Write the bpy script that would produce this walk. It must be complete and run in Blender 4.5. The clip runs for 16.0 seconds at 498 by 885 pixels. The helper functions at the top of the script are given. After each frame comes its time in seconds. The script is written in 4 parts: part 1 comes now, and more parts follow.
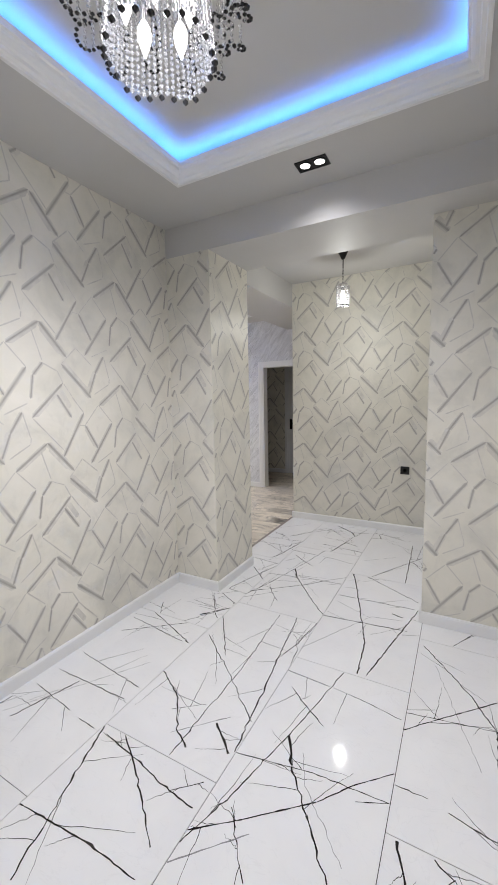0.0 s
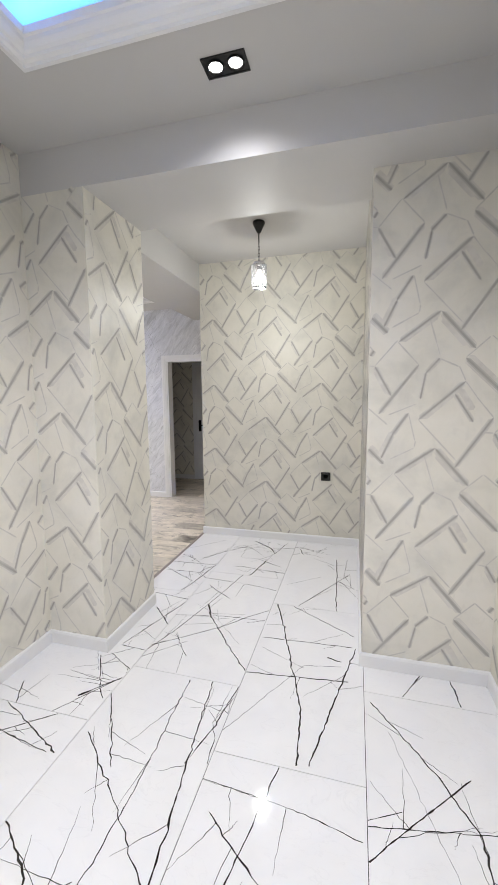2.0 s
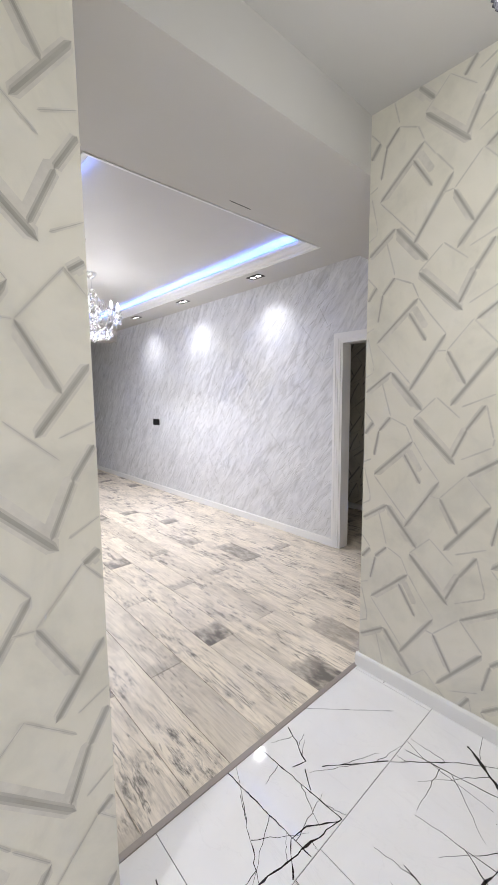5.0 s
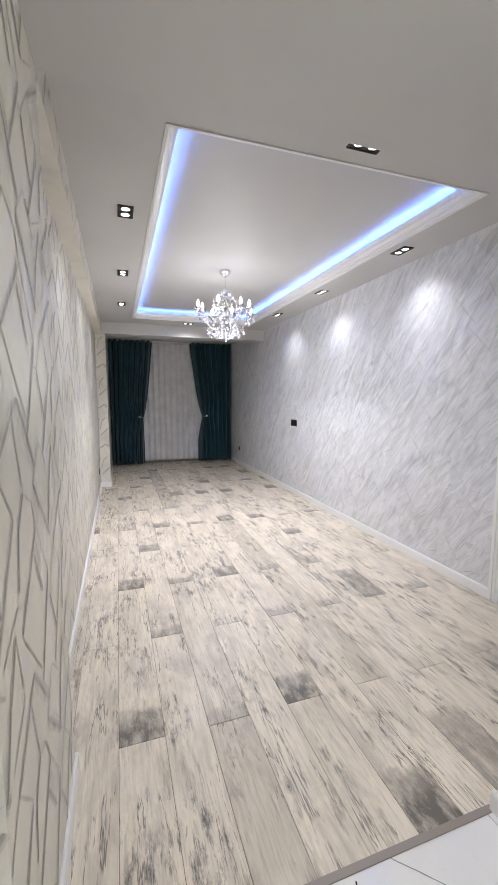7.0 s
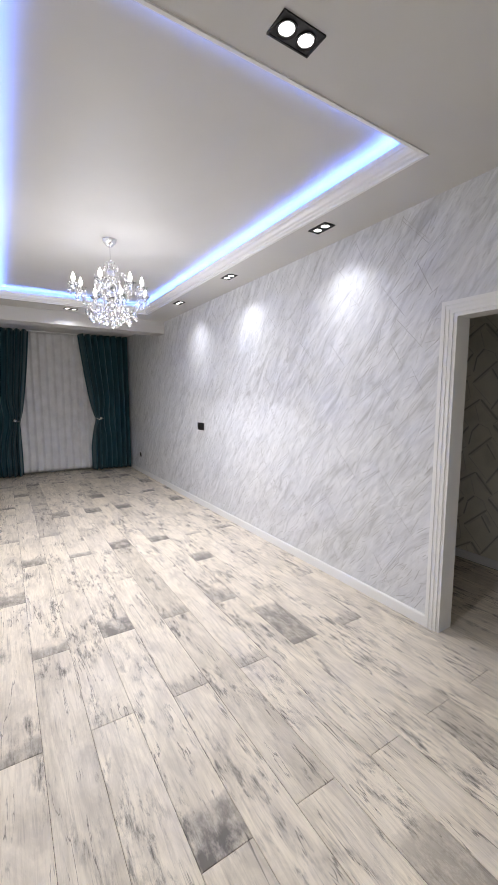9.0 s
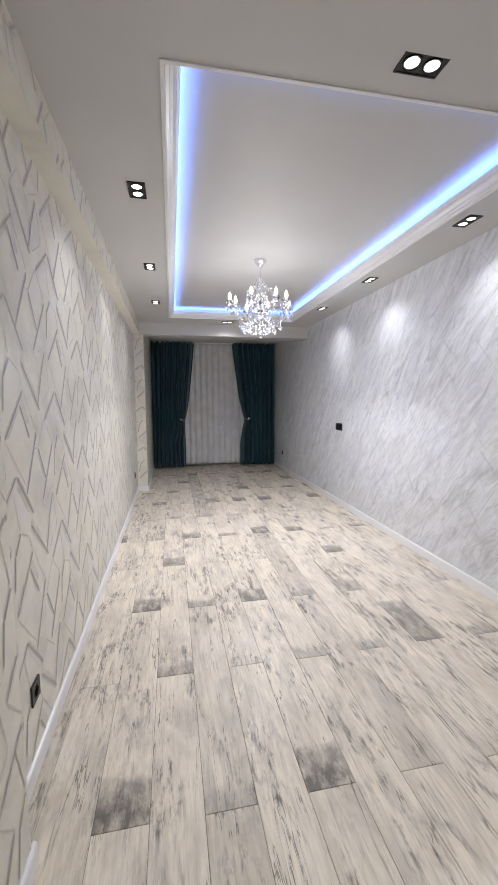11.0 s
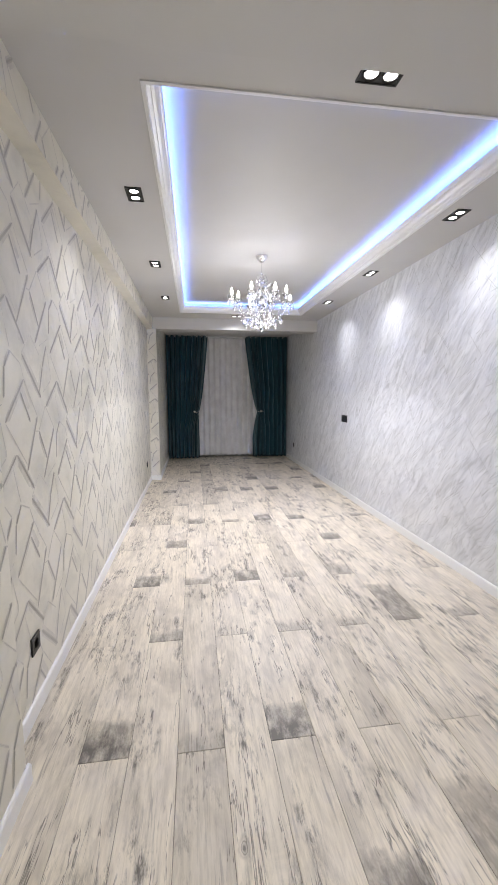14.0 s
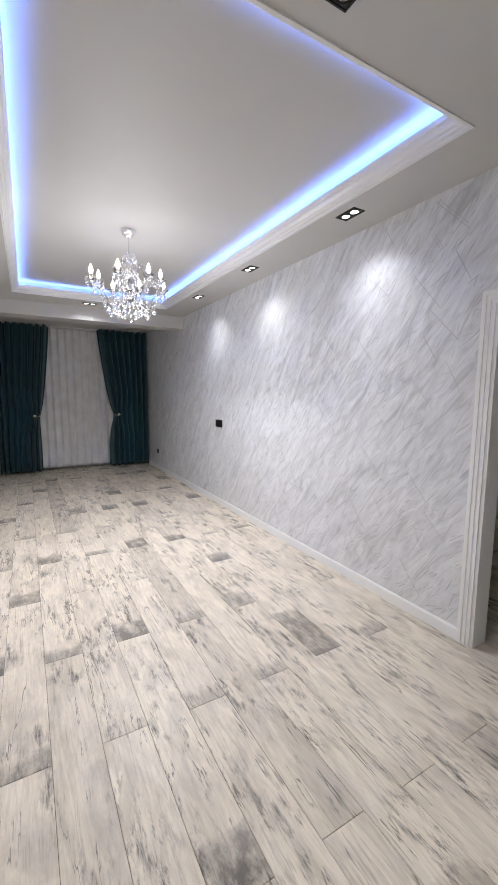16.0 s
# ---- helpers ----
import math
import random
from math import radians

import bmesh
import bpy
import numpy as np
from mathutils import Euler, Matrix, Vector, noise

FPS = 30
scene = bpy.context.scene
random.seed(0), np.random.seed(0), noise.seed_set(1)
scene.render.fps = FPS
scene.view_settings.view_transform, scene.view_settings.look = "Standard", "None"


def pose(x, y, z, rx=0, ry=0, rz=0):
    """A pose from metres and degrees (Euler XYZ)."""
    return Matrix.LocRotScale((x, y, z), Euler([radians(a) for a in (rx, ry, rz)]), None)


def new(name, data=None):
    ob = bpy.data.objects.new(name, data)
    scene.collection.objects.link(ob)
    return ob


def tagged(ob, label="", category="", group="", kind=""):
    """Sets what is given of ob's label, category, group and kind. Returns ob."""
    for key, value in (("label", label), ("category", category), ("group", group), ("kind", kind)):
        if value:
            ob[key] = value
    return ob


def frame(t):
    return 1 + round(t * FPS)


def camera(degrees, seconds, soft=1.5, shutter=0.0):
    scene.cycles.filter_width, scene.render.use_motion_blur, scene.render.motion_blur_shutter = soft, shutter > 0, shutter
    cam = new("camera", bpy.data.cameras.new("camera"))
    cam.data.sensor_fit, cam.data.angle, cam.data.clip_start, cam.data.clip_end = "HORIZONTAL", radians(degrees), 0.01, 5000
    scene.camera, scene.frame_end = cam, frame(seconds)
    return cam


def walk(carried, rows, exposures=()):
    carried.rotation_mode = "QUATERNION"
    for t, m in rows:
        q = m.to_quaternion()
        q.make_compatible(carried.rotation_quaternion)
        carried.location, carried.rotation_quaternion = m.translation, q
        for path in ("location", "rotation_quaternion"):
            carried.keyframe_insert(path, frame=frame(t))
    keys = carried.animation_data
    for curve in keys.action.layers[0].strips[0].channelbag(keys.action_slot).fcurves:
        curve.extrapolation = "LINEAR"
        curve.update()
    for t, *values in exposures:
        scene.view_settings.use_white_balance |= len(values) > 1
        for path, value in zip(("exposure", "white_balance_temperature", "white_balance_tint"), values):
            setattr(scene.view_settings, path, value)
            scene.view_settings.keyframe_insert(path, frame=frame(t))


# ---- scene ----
cam = camera(65.1, 16.0)
METRES, EYE, TILT, LEAN, TURN = 5.6, 1.5, 0.0, 0.0, 28.7
ROWS = [
    (0.0, 0.0, 0.0, 0.0, -0.13, -6.47, 1.11),
    (0.5, 0.0118, 0.0002, -0.001, -1.97, -6.53, 0.84),
    (1.0, 0.014, 0.0087, 0.0012, -5.92, -6.52, 0.72),
    (1.5, 0.0097, 0.0601, 0.0025, -10.79, -6.52, 0.59),
    (2.0, 0.0111, 0.1134, -0.0046, -13.47, -6.56, 0.49),
    (2.5, 0.0311, 0.1779, 0.0003, -14.06, -6.85, 0.45),
    (3.0, 0.036, 0.2507, -0.0007, -11.58, -7.13, 0.52),
    (3.5, 0.052, 0.313, -0.0019, -7.4, -7.05, 0.51),
    (4.0, 0.0858, 0.3705, -0.0022, 0.35, -6.86, 0.71),
    (4.5, 0.1044, 0.4251, -0.0031, 9.77, -6.64, 0.68),
    (5.0, 0.1148, 0.4772, -0.0014, 19.11, -6.54, 0.53),
    (7.5, 0.1159, 0.5949, -0.0003, 43.96, -6.5, 0.03),
    (8.0, 0.0894, 0.6149, -0.0002, 35.62, -6.69, -0.01),
    (8.5, 0.0725, 0.657, 0.0003, 28.7, -6.75, -0.07),
    (9.0, 0.0612, 0.6795, 0.0032, 29.23, -6.65, -0.01),
    (9.5, 0.0583, 0.666, 0.002, 35.29, -6.53, 0.03),
    (10.0, 0.0692, 0.651, 0.002, 41.53, -6.45, 0.15),
    (12.5, 0.1506, 0.658, -0.006, 55.69, -6.47, 0.24),
    (13.0, 0.1615, 0.6516, -0.0031, 55.91, -6.67, 0.25),
    (13.5, 0.1601, 0.6544, -0.0033, 55.61, -6.89, 0.25),
    (14.0, 0.148, 0.6622, -0.0055, 53.31, -7.05, 0.18),
    (14.5, 0.127, 0.6776, -0.0034, 49.83, -7.13, 0.04),
    (15.0, 0.1055, 0.689, -0.0037, 45.36, -7.14, -0.15),
    (15.5, 0.0718, 0.6893, -0.0018, 37.87, -7.11, -0.42),
    (16.0, 0.0451, 0.697, 0.0022, 31.73, -7.08, -0.37),
]
walk(cam, [(t, pose(0, 0, EYE, TILT, LEAN, TURN) @ pose(METRES * x, METRES * y, METRES * z, 90 + pitch, roll, yaw)) for t, x, y, z, yaw, pitch, roll in ROWS],
     exposures=[(0.0, 0.14), (1.5, 0.28), (2.5, 0.62), (4.0, 0.56), (5.2, 0.42), (7.5, 0.26), (9.0, 0.36), (10.0, 0.16), (12.5, 0.22), (13.2, 0.34), (14.2, 0.34), (15.0, 0.14), (16.0, 0.16)])

# ---- light ----
world = bpy.data.worlds.new("night")
world.use_nodes = True
world.node_tree.nodes["Background"].inputs[0].default_value = (0.02, 0.02, 0.025, 1)
world.node_tree.nodes["Background"].inputs[1].default_value = 0.2
scene.world = world

WARM = (0.985, 0.98, 1.03)
COOL_LED = (0.07, 0.28, 1.0)
LILAC_LED = (0.13, 0.27, 1.0)
SPOT_W, POINT_W, LED_W = 25.0, 24.0, 2.5


def lamp(name, kind, energy, colour, m, **more):
    data = bpy.data.lights.new(name, kind)
    data.energy, data.color = energy, colour
    if "radius" in more:
        data.shadow_soft_size = more["radius"]
    if "size" in more:
        data.shape, data.size, data.size_y = "RECTANGLE", more["size"][0], more["size"][1]
    if "cone" in more:
        data.spot_size, data.spot_blend = radians(more["cone"]), more["blend"]
    if "spread" in more:
        data.spread = radians(more["spread"])
    ob = new(name, data)
    ob.matrix_world = m
    return ob


# ---- materials ----
class Mat:
    """A node material under construction."""

    def __init__(self, name, colour=(0.8, 0.8, 0.8), rough=0.5, metal=0.0, **extra):
        self.m = bpy.data.materials.new(name)
        self.m.use_nodes = True
        self.t = self.m.node_tree
        self.b = self.t.nodes["Principled BSDF"]
        self.b.inputs["Base Color"].default_value = (*colour, 1)
        self.b.inputs["Roughness"].default_value = rough
        self.b.inputs["Metallic"].default_value = metal
        for k, v in extra.items():
            self.b.inputs[k.replace("_", " ")].default_value = v

    def node(self, kind, **props):
        n = self.t.nodes.new(kind)
        for k, v in props.items():
            if k == "operation":
                n.operation = v
            elif k == "blend_type":
                n.data_type = "RGBA"
                n.blend_type = v
            elif k == "feature":
                n.feature = v
        return n

    def link(self, a, b):
        self.t.links.new(a, b)

    def coords(self, scale=(1, 1, 1), rot=(0, 0, 0), jitter=0.0):
        """World-sized coordinates; jitter shifts them by each object's random."""
        tc = self.node("ShaderNodeNewGeometry")
        out = tc.outputs["Position"]
        if jitter:
            info = self.node("ShaderNodeObjectInfo")
            mul = self.node("ShaderNodeVectorMath", operation="MULTIPLY_ADD")
            comb = self.node("ShaderNodeCombineXYZ")
            for i, k in enumerate((1.0, 7.3, 3.1)):
                mm = self.node("ShaderNodeMath", operation="MULTIPLY")
                self.link(info.outputs["Random"], mm.inputs[0])
                mm.inputs[1].default_value = k * jitter
                self.link(mm.outputs[0], comb.inputs[i])
            self.link(comb.outputs[0], mul.inputs[0])
            mul.inputs[1].default_value = (1, 1, 1)
            self.link(out, mul.inputs[2])
            out = mul.outputs[0]
        mp = self.node("ShaderNodeMapping")
        mp.inputs["Scale"].default_value = scale
        mp.inputs["Rotation"].default_value = [radians(a) for a in rot]
        self.link(out, mp.inputs["Vector"])
        return mp.outputs[0]

    def noise(self, vec, scale, detail=4, rough=0.55, distort=0.0):
        n = self.node("ShaderNodeTexNoise")
        n.inputs["Scale"].default_value, n.inputs["Detail"].default_value = scale, detail
        n.inputs["Roughness"].default_value, n.inputs["Distortion"].default_value = rough, distort
        self.link(vec, n.inputs["Vector"])
        return n.outputs["Fac"]

    def ramp(self, fac, *stops):
        r = self.node("ShaderNodeValToRGB")
        e = r.color_ramp.elements
        while len(e) < len(stops):
            e.new(0.5)
        for el, (p, c) in zip(e, stops):
            el.position = p
            el.color = (c, c, c, 1) if isinstance(c, (int, float)) else (*c, 1)
        self.link(fac, r.inputs[0])
        return r.outputs[0]

    def mix(self, fac, a, b, blend="MIX"):
        n = self.node("ShaderNodeMix", blend_type=blend)
        for sock, v in ((n.inputs[0], fac), (n.inputs[6], a), (n.inputs[7], b)):
            if isinstance(v, (int, float)):
                sock.default_value = v
            elif isinstance(v, tuple):
                sock.default_value = (*v, 1)
            else:
                self.link(v, sock)
        return n.outputs[2]

    def math(self, op, a, b=0.0):
        n = self.node("ShaderNodeMath", operation=op)
        for sock, v in ((n.inputs[0], a), (n.inputs[1], b)):
            if isinstance(v, (int, float)):
                sock.default_value = v
            else:
                self.link(v, sock)
        return n.outputs[0]

    def colour(self, out):
        self.link(out, self.b.inputs["Base Color"])

    def rough(self, out):
        self.link(out, self.b.inputs["Roughness"])

    def bump(self, out, strength=0.2, dist=0.002):
        n = self.node("ShaderNodeBump")
        n.inputs["Strength"].default_value, n.inputs["Distance"].default_value = strength, dist
        self.link(out, n.inputs["Height"])
        self.link(n.outputs[0], self.b.inputs["Normal"])


def paint(name, base, rough=0.55):
    a = Mat(name, base, rough)
    v = a.coords()
    a.colour(a.mix(a.ramp(a.noise(v, 1.7, 3), (0.3, 0.0), (0.7, 1.0)), tuple(c * 0.95 for c in base), base))
    a.bump(a.noise(v, 240, 2), 0.06, 0.001)
    return a.m


def wallpaper_ground(name):
    a = Mat(name, (0.6, 0.57, 0.5), 0.42)
    v = a.coords()
    cloud = a.ramp(a.noise(v, 3.2, 5, 0.6, 0.4), (0.3, (0.6, 0.583, 0.52)), (0.5, (0.715, 0.688, 0.607)), (0.72, (0.765, 0.733, 0.655)))
    smear = a.ramp(a.noise(a.coords((5, 5, 3), (20, 30, 40)), 2.0, 6, 0.65, 1.2), (0.56, 0.0), (0.72, 1.0))
    c = a.mix(a.math("MULTIPLY", smear, 0.28), cloud, (0.56, 0.54, 0.49))
    a.colour(c)
    a.rough(a.ramp(a.noise(v, 6, 3), (0.3, 0.38), (0.7, 0.52)))
    a.bump(a.noise(v, 160, 3, 0.6), 0.1, 0.001)
    return a.m


def wallpaper_line(name):
    a = Mat(name, (0.36, 0.345, 0.31), 0.4)
    v = a.coords()
    a.colour(a.ramp(a.noise(v, 9, 4, 0.6), (0.3, (0.34, 0.326, 0.295)), (0.7, (0.44, 0.424, 0.383))))
    return a.m


def wallpaper_soft(name):
    a = Mat(name, (0.52, 0.5, 0.45), 0.42)
    a.colour(a.ramp(a.noise(a.coords(), 5, 4), (0.3, (0.45, 0.433, 0.394)), (0.7, (0.54, 0.52, 0.475))))
    return a.m


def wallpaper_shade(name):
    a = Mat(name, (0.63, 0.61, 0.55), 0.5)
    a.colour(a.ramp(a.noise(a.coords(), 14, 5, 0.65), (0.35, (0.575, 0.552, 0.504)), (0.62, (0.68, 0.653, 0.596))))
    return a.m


def plaster_paper(name):
    """White and silver wallpaper with slanting brushed streaks."""
    a = Mat(name, (0.7, 0.7, 0.71), 0.4)
    turned = a.coords((1, 1, 1), (0, 52, 0))
    mp = a.node("ShaderNodeMapping")
    mp.inputs["Scale"].default_value = (0.8, 1.0, 3.6)
    a.link(turned, mp.inputs["Vector"])
    cloud = a.noise(mp.outputs[0], 4.2, 7, 0.66, 0.9)
    broad = a.noise(a.coords(), 1.1, 3)
    c = a.ramp(cloud, (0.3, (0.44, 0.447, 0.468)), (0.44, (0.62, 0.63, 0.66)), (0.62, (0.76, 0.77, 0.8)))
    blotch = a.ramp(a.noise(mp.outputs[0], 15, 6, 0.7, 1.4), (0.52, 0.0), (0.66, 1.0))
    c = a.mix(a.math("MULTIPLY", blotch, 0.5), c, (0.4, 0.403, 0.415))
    a.colour(a.mix(a.ramp(broad, (0.35, 0.0), (0.65, 0.25)), c, (0.71, 0.715, 0.725)))
    a.rough(a.ramp(cloud, (0.35, 0.52), (0.65, 0.38)))
    a.bump(a.noise(mp.outputs[0], 14, 5, 0.6, 0.6), 0.12, 0.002)
    return a.m


def porcelain(name):
    a = Mat(name, (0.8, 0.8, 0.8), 0.06)
    v = a.coords((1, 1, 1), (0, 0, 0), 9.0)
    grey = a.ramp(a.noise(v, 2.2, 6, 0.6, 1.0), (0.35, (0.8, 0.8, 0.805)), (0.65, (0.845, 0.845, 0.845)))
    faint = a.ramp(a.noise(a.coords((1, 2.2, 1), (0, 0, 35), 9.0), 2.6, 8, 0.55, 1.8), (0.492, 0.0), (0.5, 1.0), (0.508, 0.0))
    a.colour(a.mix(a.math("MULTIPLY", faint, 0.1), grey, (0.45, 0.45, 0.46)))
    a.rough(a.ramp(a.noise(v, 30, 3), (0.3, 0.05), (0.7, 0.085)))
    return a.m


def laminate(name):
    """Limed oak: cream boards with grey clouds, knots, long cracks; a board's colour says how its end is stained (strength, length, tone)."""
    a = Mat(name, (0.6, 0.55, 0.5), 0.34)
    v = a.coords((1, 1, 1), (0, 0, 0), 11.0)
    grain = a.noise(a.coords((1.4, 17, 1), (0, 0, 0), 11.0), 4.0, 7, 0.66, 0.7)
    c = a.ramp(grain, (0.25, (0.45, 0.395, 0.325)), (0.38, (0.7, 0.625, 0.515)), (0.56, (0.83, 0.75, 0.625)), (0.8, (0.88, 0.8, 0.675)))
    wash = a.ramp(a.noise(a.coords((1.6, 4.0, 1), (0, 0, 0), 9.0), 1.8, 6, 0.66, 0.8), (0.44, 0.0), (0.66, 1.0))
    c = a.mix(a.math("MULTIPLY", wash, 0.6), c, (0.47, 0.42, 0.355))
    fibre = a.ramp(a.noise(a.coords((5, 48, 1), (0, 0, 0), 13.0), 3.0, 6, 0.7, 0.3), (0.34, 0.3), (0.56, 1.0))
    region = a.ramp(a.noise(a.coords((1.0, 2.2, 1), (0, 0, 0), 31.0), 2.0, 4, 0.6, 0.2), (0.47, 0.0), (0.58, 1.0))
    smudge = a.ramp(a.noise(a.coords((1.6, 6.5, 1), (0, 0, 0), 11.0), 4.2, 8, 0.74, 0.15), (0.49, 0.0), (0.6, 1.0))
    c = a.mix(a.math("MULTIPLY", a.math("MULTIPLY", a.math("MULTIPLY", smudge, fibre), region), 0.95), c, (0.12, 0.107, 0.095))
    vor = a.node("ShaderNodeTexVoronoi")
    vor.inputs["Scale"].default_value = 2.1
    a.link(a.coords((1, 1.9, 1), (0, 0, 0), 7.0), vor.inputs["Vector"])
    wob = a.math("ADD", vor.outputs["Distance"], a.math("MULTIPLY", a.noise(v, 30, 4), 0.07))
    knot = a.ramp(wob, (0.045, 1.0), (0.062, 0.25), (0.07, 0.85), (0.082, 0.15), (0.1, 0.35), (0.125, 0.0))
    c = a.mix(a.math("MULTIPLY", knot, 0.8), c, (0.11, 0.095, 0.085))
    crack = a.ramp(a.noise(a.coords((0.45, 5.5, 1), (0, 0, 0), 17.0), 2.0, 5, 0.6, 0.35), (0.49, 0.0), (0.4985, 1.0), (0.5015, 1.0), (0.51, 0.0))
    gate = a.ramp(a.noise(a.coords((1.6, 2.6, 1), (0, 0, 0), 23.0), 2.2, 4), (0.5, 0.0), (0.56, 1.0))
    c = a.mix(a.math("MULTIPLY", a.math("MULTIPLY", crack, gate), 0.85), c, (0.1, 0.088, 0.078))
    line = a.ramp(a.noise(a.coords((2.2, 46, 1), (0, 0, 0), 19.0), 2.4, 5, 0.6, 0.5), (0.56, 0.0), (0.64, 1.0))
    patch = a.ramp(a.noise(a.coords((1.2, 3.4, 1), (0, 0, 0), 29.0), 2.4, 5), (0.47, 0.0), (0.62, 1.0))
    c = a.mix(a.math("MULTIPLY", a.math("MULTIPLY", line, patch), 0.5), c, (0.27, 0.24, 0.21))
    info = a.node("ShaderNodeObjectInfo")
    tc = a.node("ShaderNodeTexCoord")
    sep = a.node("ShaderNodeSeparateXYZ")
    a.link(tc.outputs["Object"], sep.inputs[0])
    tint = a.node("ShaderNodeSeparateColor")
    a.link(info.outputs["Color"], tint.inputs[0])
    # metres from where the stain begins, roughened
    into = a.math("ADD", a.math("SUBTRACT", sep.outputs[0], 0.725), tint.outputs[1])
    into = a.math("ADD", into, a.math("MULTIPLY", a.math("SUBTRACT", a.noise(v, 9, 5, 0.65), 0.5), 0.16))
    near_end = a.ramp(into, (0.0, 0.0), (0.05, 0.7), (0.14, 1.0))
    blot = a.ramp(a.noise(a.coords((1.2, 2.2, 1), (0, 0, 0), 5.0), 7.0, 6, 0.7, 0.1), (0.36, 0.35), (0.56, 1.0))
    end_stain = a.math("MULTIPLY", a.math("MULTIPLY", near_end, tint.outputs[0]), blot)
    c = a.mix(a.math("MULTIPLY", end_stain, 0.95), c, (0.12, 0.107, 0.097))
    tone = a.node("ShaderNodeCombineColor")
    for k in range(3):
        a.link(tint.outputs[2], tone.inputs[k])
    a.colour(a.mix(1.0, c, tone.outputs[0], "MULTIPLY"))
    a.rough(a.ramp(grain, (0.3, 0.54), (0.7, 0.42)))
    a.bump(grain, 0.1, 0.001)
    return a.m


def cloth(name, base, rough=0.85, **extra):
    a = Mat(name, base, rough, **extra)
    v = a.coords()
    a.colour(a.mix(a.noise(v, 5, 4), tuple(c * 0.75 for c in base), tuple(min(1, c * 1.2) for c in base)))
    a.bump(a.noise(a.coords((1, 1, 0.2)), 500, 2), 0.15, 0.001)
    return a.m


def glow(name, colour, strength):
    a = Mat(name, colour, 0.4)
    a.b.inputs["Emission Color"].default_value = (*colour, 1)
    a.b.inputs["Emission Strength"].default_value = strength
    return a.m


M_WHITE = paint("ceiling_paint", (0.56, 0.55, 0.54))
M_TRIM = paint("white_lacquer", (0.8, 0.8, 0.8), 0.3)
M_PAPER = wallpaper_ground("beige_wallpaper")
M_LINE = wallpaper_line("wallpaper_joint")
M_SILVER = plaster_paper("silver_wallpaper")
M_LINE_SOFT = wallpaper_soft("wallpaper_joint_edge")
M_SHADE = wallpaper_shade("wallpaper_brushed_shade")
M_SILVER_LINE = Mat("silver_wallpaper_line", (0.33, 0.33, 0.335), 0.35).m
M_SILVER_SOFT = Mat("silver_wallpaper_soft_line", (0.43, 0.43, 0.435), 0.35).m
M_TILE = porcelain("white_porcelain")
M_VEIN = Mat("black_vein", (0.018, 0.014, 0.015), 0.08).m
M_GREYVEIN = Mat("grey_vein", (0.3, 0.3, 0.31), 0.08).m
M_GROUT = Mat("grout", (0.07, 0.07, 0.07), 0.8).m
M_PLANK = laminate("grey_oak_laminate")
M_UNDER = Mat("underlay", (0.1, 0.09, 0.08), 0.9).m
M_BLACK = Mat("black_plastic", (0.006, 0.006, 0.007), 0.42).m
M_BLACKMETAL = Mat("black_metal", (0.015, 0.014, 0.014), 0.35, 0.6).m
M_CHROME = Mat("chrome", (0.78, 0.78, 0.8), 0.08, 1.0).m
M_CRYSTAL = Mat("crystal", (1, 1, 1), 0.02, 0.0, Transmission_Weight=0.97, IOR=1.5).m
M_BEAD = Mat("cut_glass_bead", (0.96, 0.96, 0.98), 0.04, 0.0, Transmission_Weight=0.86, IOR=1.6).m
M_BEAD_BLACK = Mat("black_bead", (0.01, 0.01, 0.012), 0.06).m
M_TEAL = cloth("teal_curtain", (0.0025, 0.051, 0.072), 0.55, Sheen_Weight=0.15)
M_SHEER = cloth("sheer", (0.74, 0.74, 0.75), 0.9)
M_BULB = glow("lit_bulb", (1.0, 0.965, 0.96), 9.0)
M_HALL_BULB = glow("lit_hall_bulb", (1.0, 0.96, 0.92), 3.2)
M_PENDANT_BULB = glow("lit_pendant_bulb", (1.0, 0.97, 0.9), 2.6)
M_STRIP = Mat("brown_joint", (0.3, 0.265, 0.24), 0.4).m
M_LENS = glow("lit_lens", (1.0, 0.97, 0.93), 6.0)
M_REFLECTOR = Mat("downlight_reflector", (0.7, 0.7, 0.7), 0.2, 0.9).m


# ---- mesh tools ----
def finish(bm, name, mats, parent=None, label="", smooth=False):
    me = bpy.data.meshes.new(name)
    bm.normal_update()
    bm.to_mesh(me)
    bm.free()
    for m in mats if isinstance(mats, (list, tuple)) else [mats]:
        me.materials.append(m)
    if smooth:
        me.polygons.foreach_set("use_smooth", [True] * len(me.polygons))
    ob = new(name, me)
    ob.parent = parent
    if label:
        ob["label"] = label
    return ob


def part(name, bm, material, parent, label="", smooth=False):
    return finish(bm, name, material, parent, label, smooth)


def box(bm, x0, x1, y0, y1, z0, z1, mat=0):
    vs = [bm.verts.new((x, y, z)) for z in (z0, z1) for y in (y0, y1) for x in (x0, x1)]
    for q in ((0, 2, 3, 1), (4, 5, 7, 6), (0, 1, 5, 4), (1, 3, 7, 5), (3, 2, 6, 7), (2, 0, 4, 6)):
        bm.faces.new([vs[i] for i in q]).material_index = mat
    return vs


def boxes(*list_of):
    bm = bmesh.new()
    for b in list_of:
        box(bm, *b)
    return bm


def bevelled(bm, width, segments=2):
    bmesh.ops.bevel(bm, geom=bm.edges[:], offset=width, segments=segments, affect="EDGES", profile=0.5)
    return bm


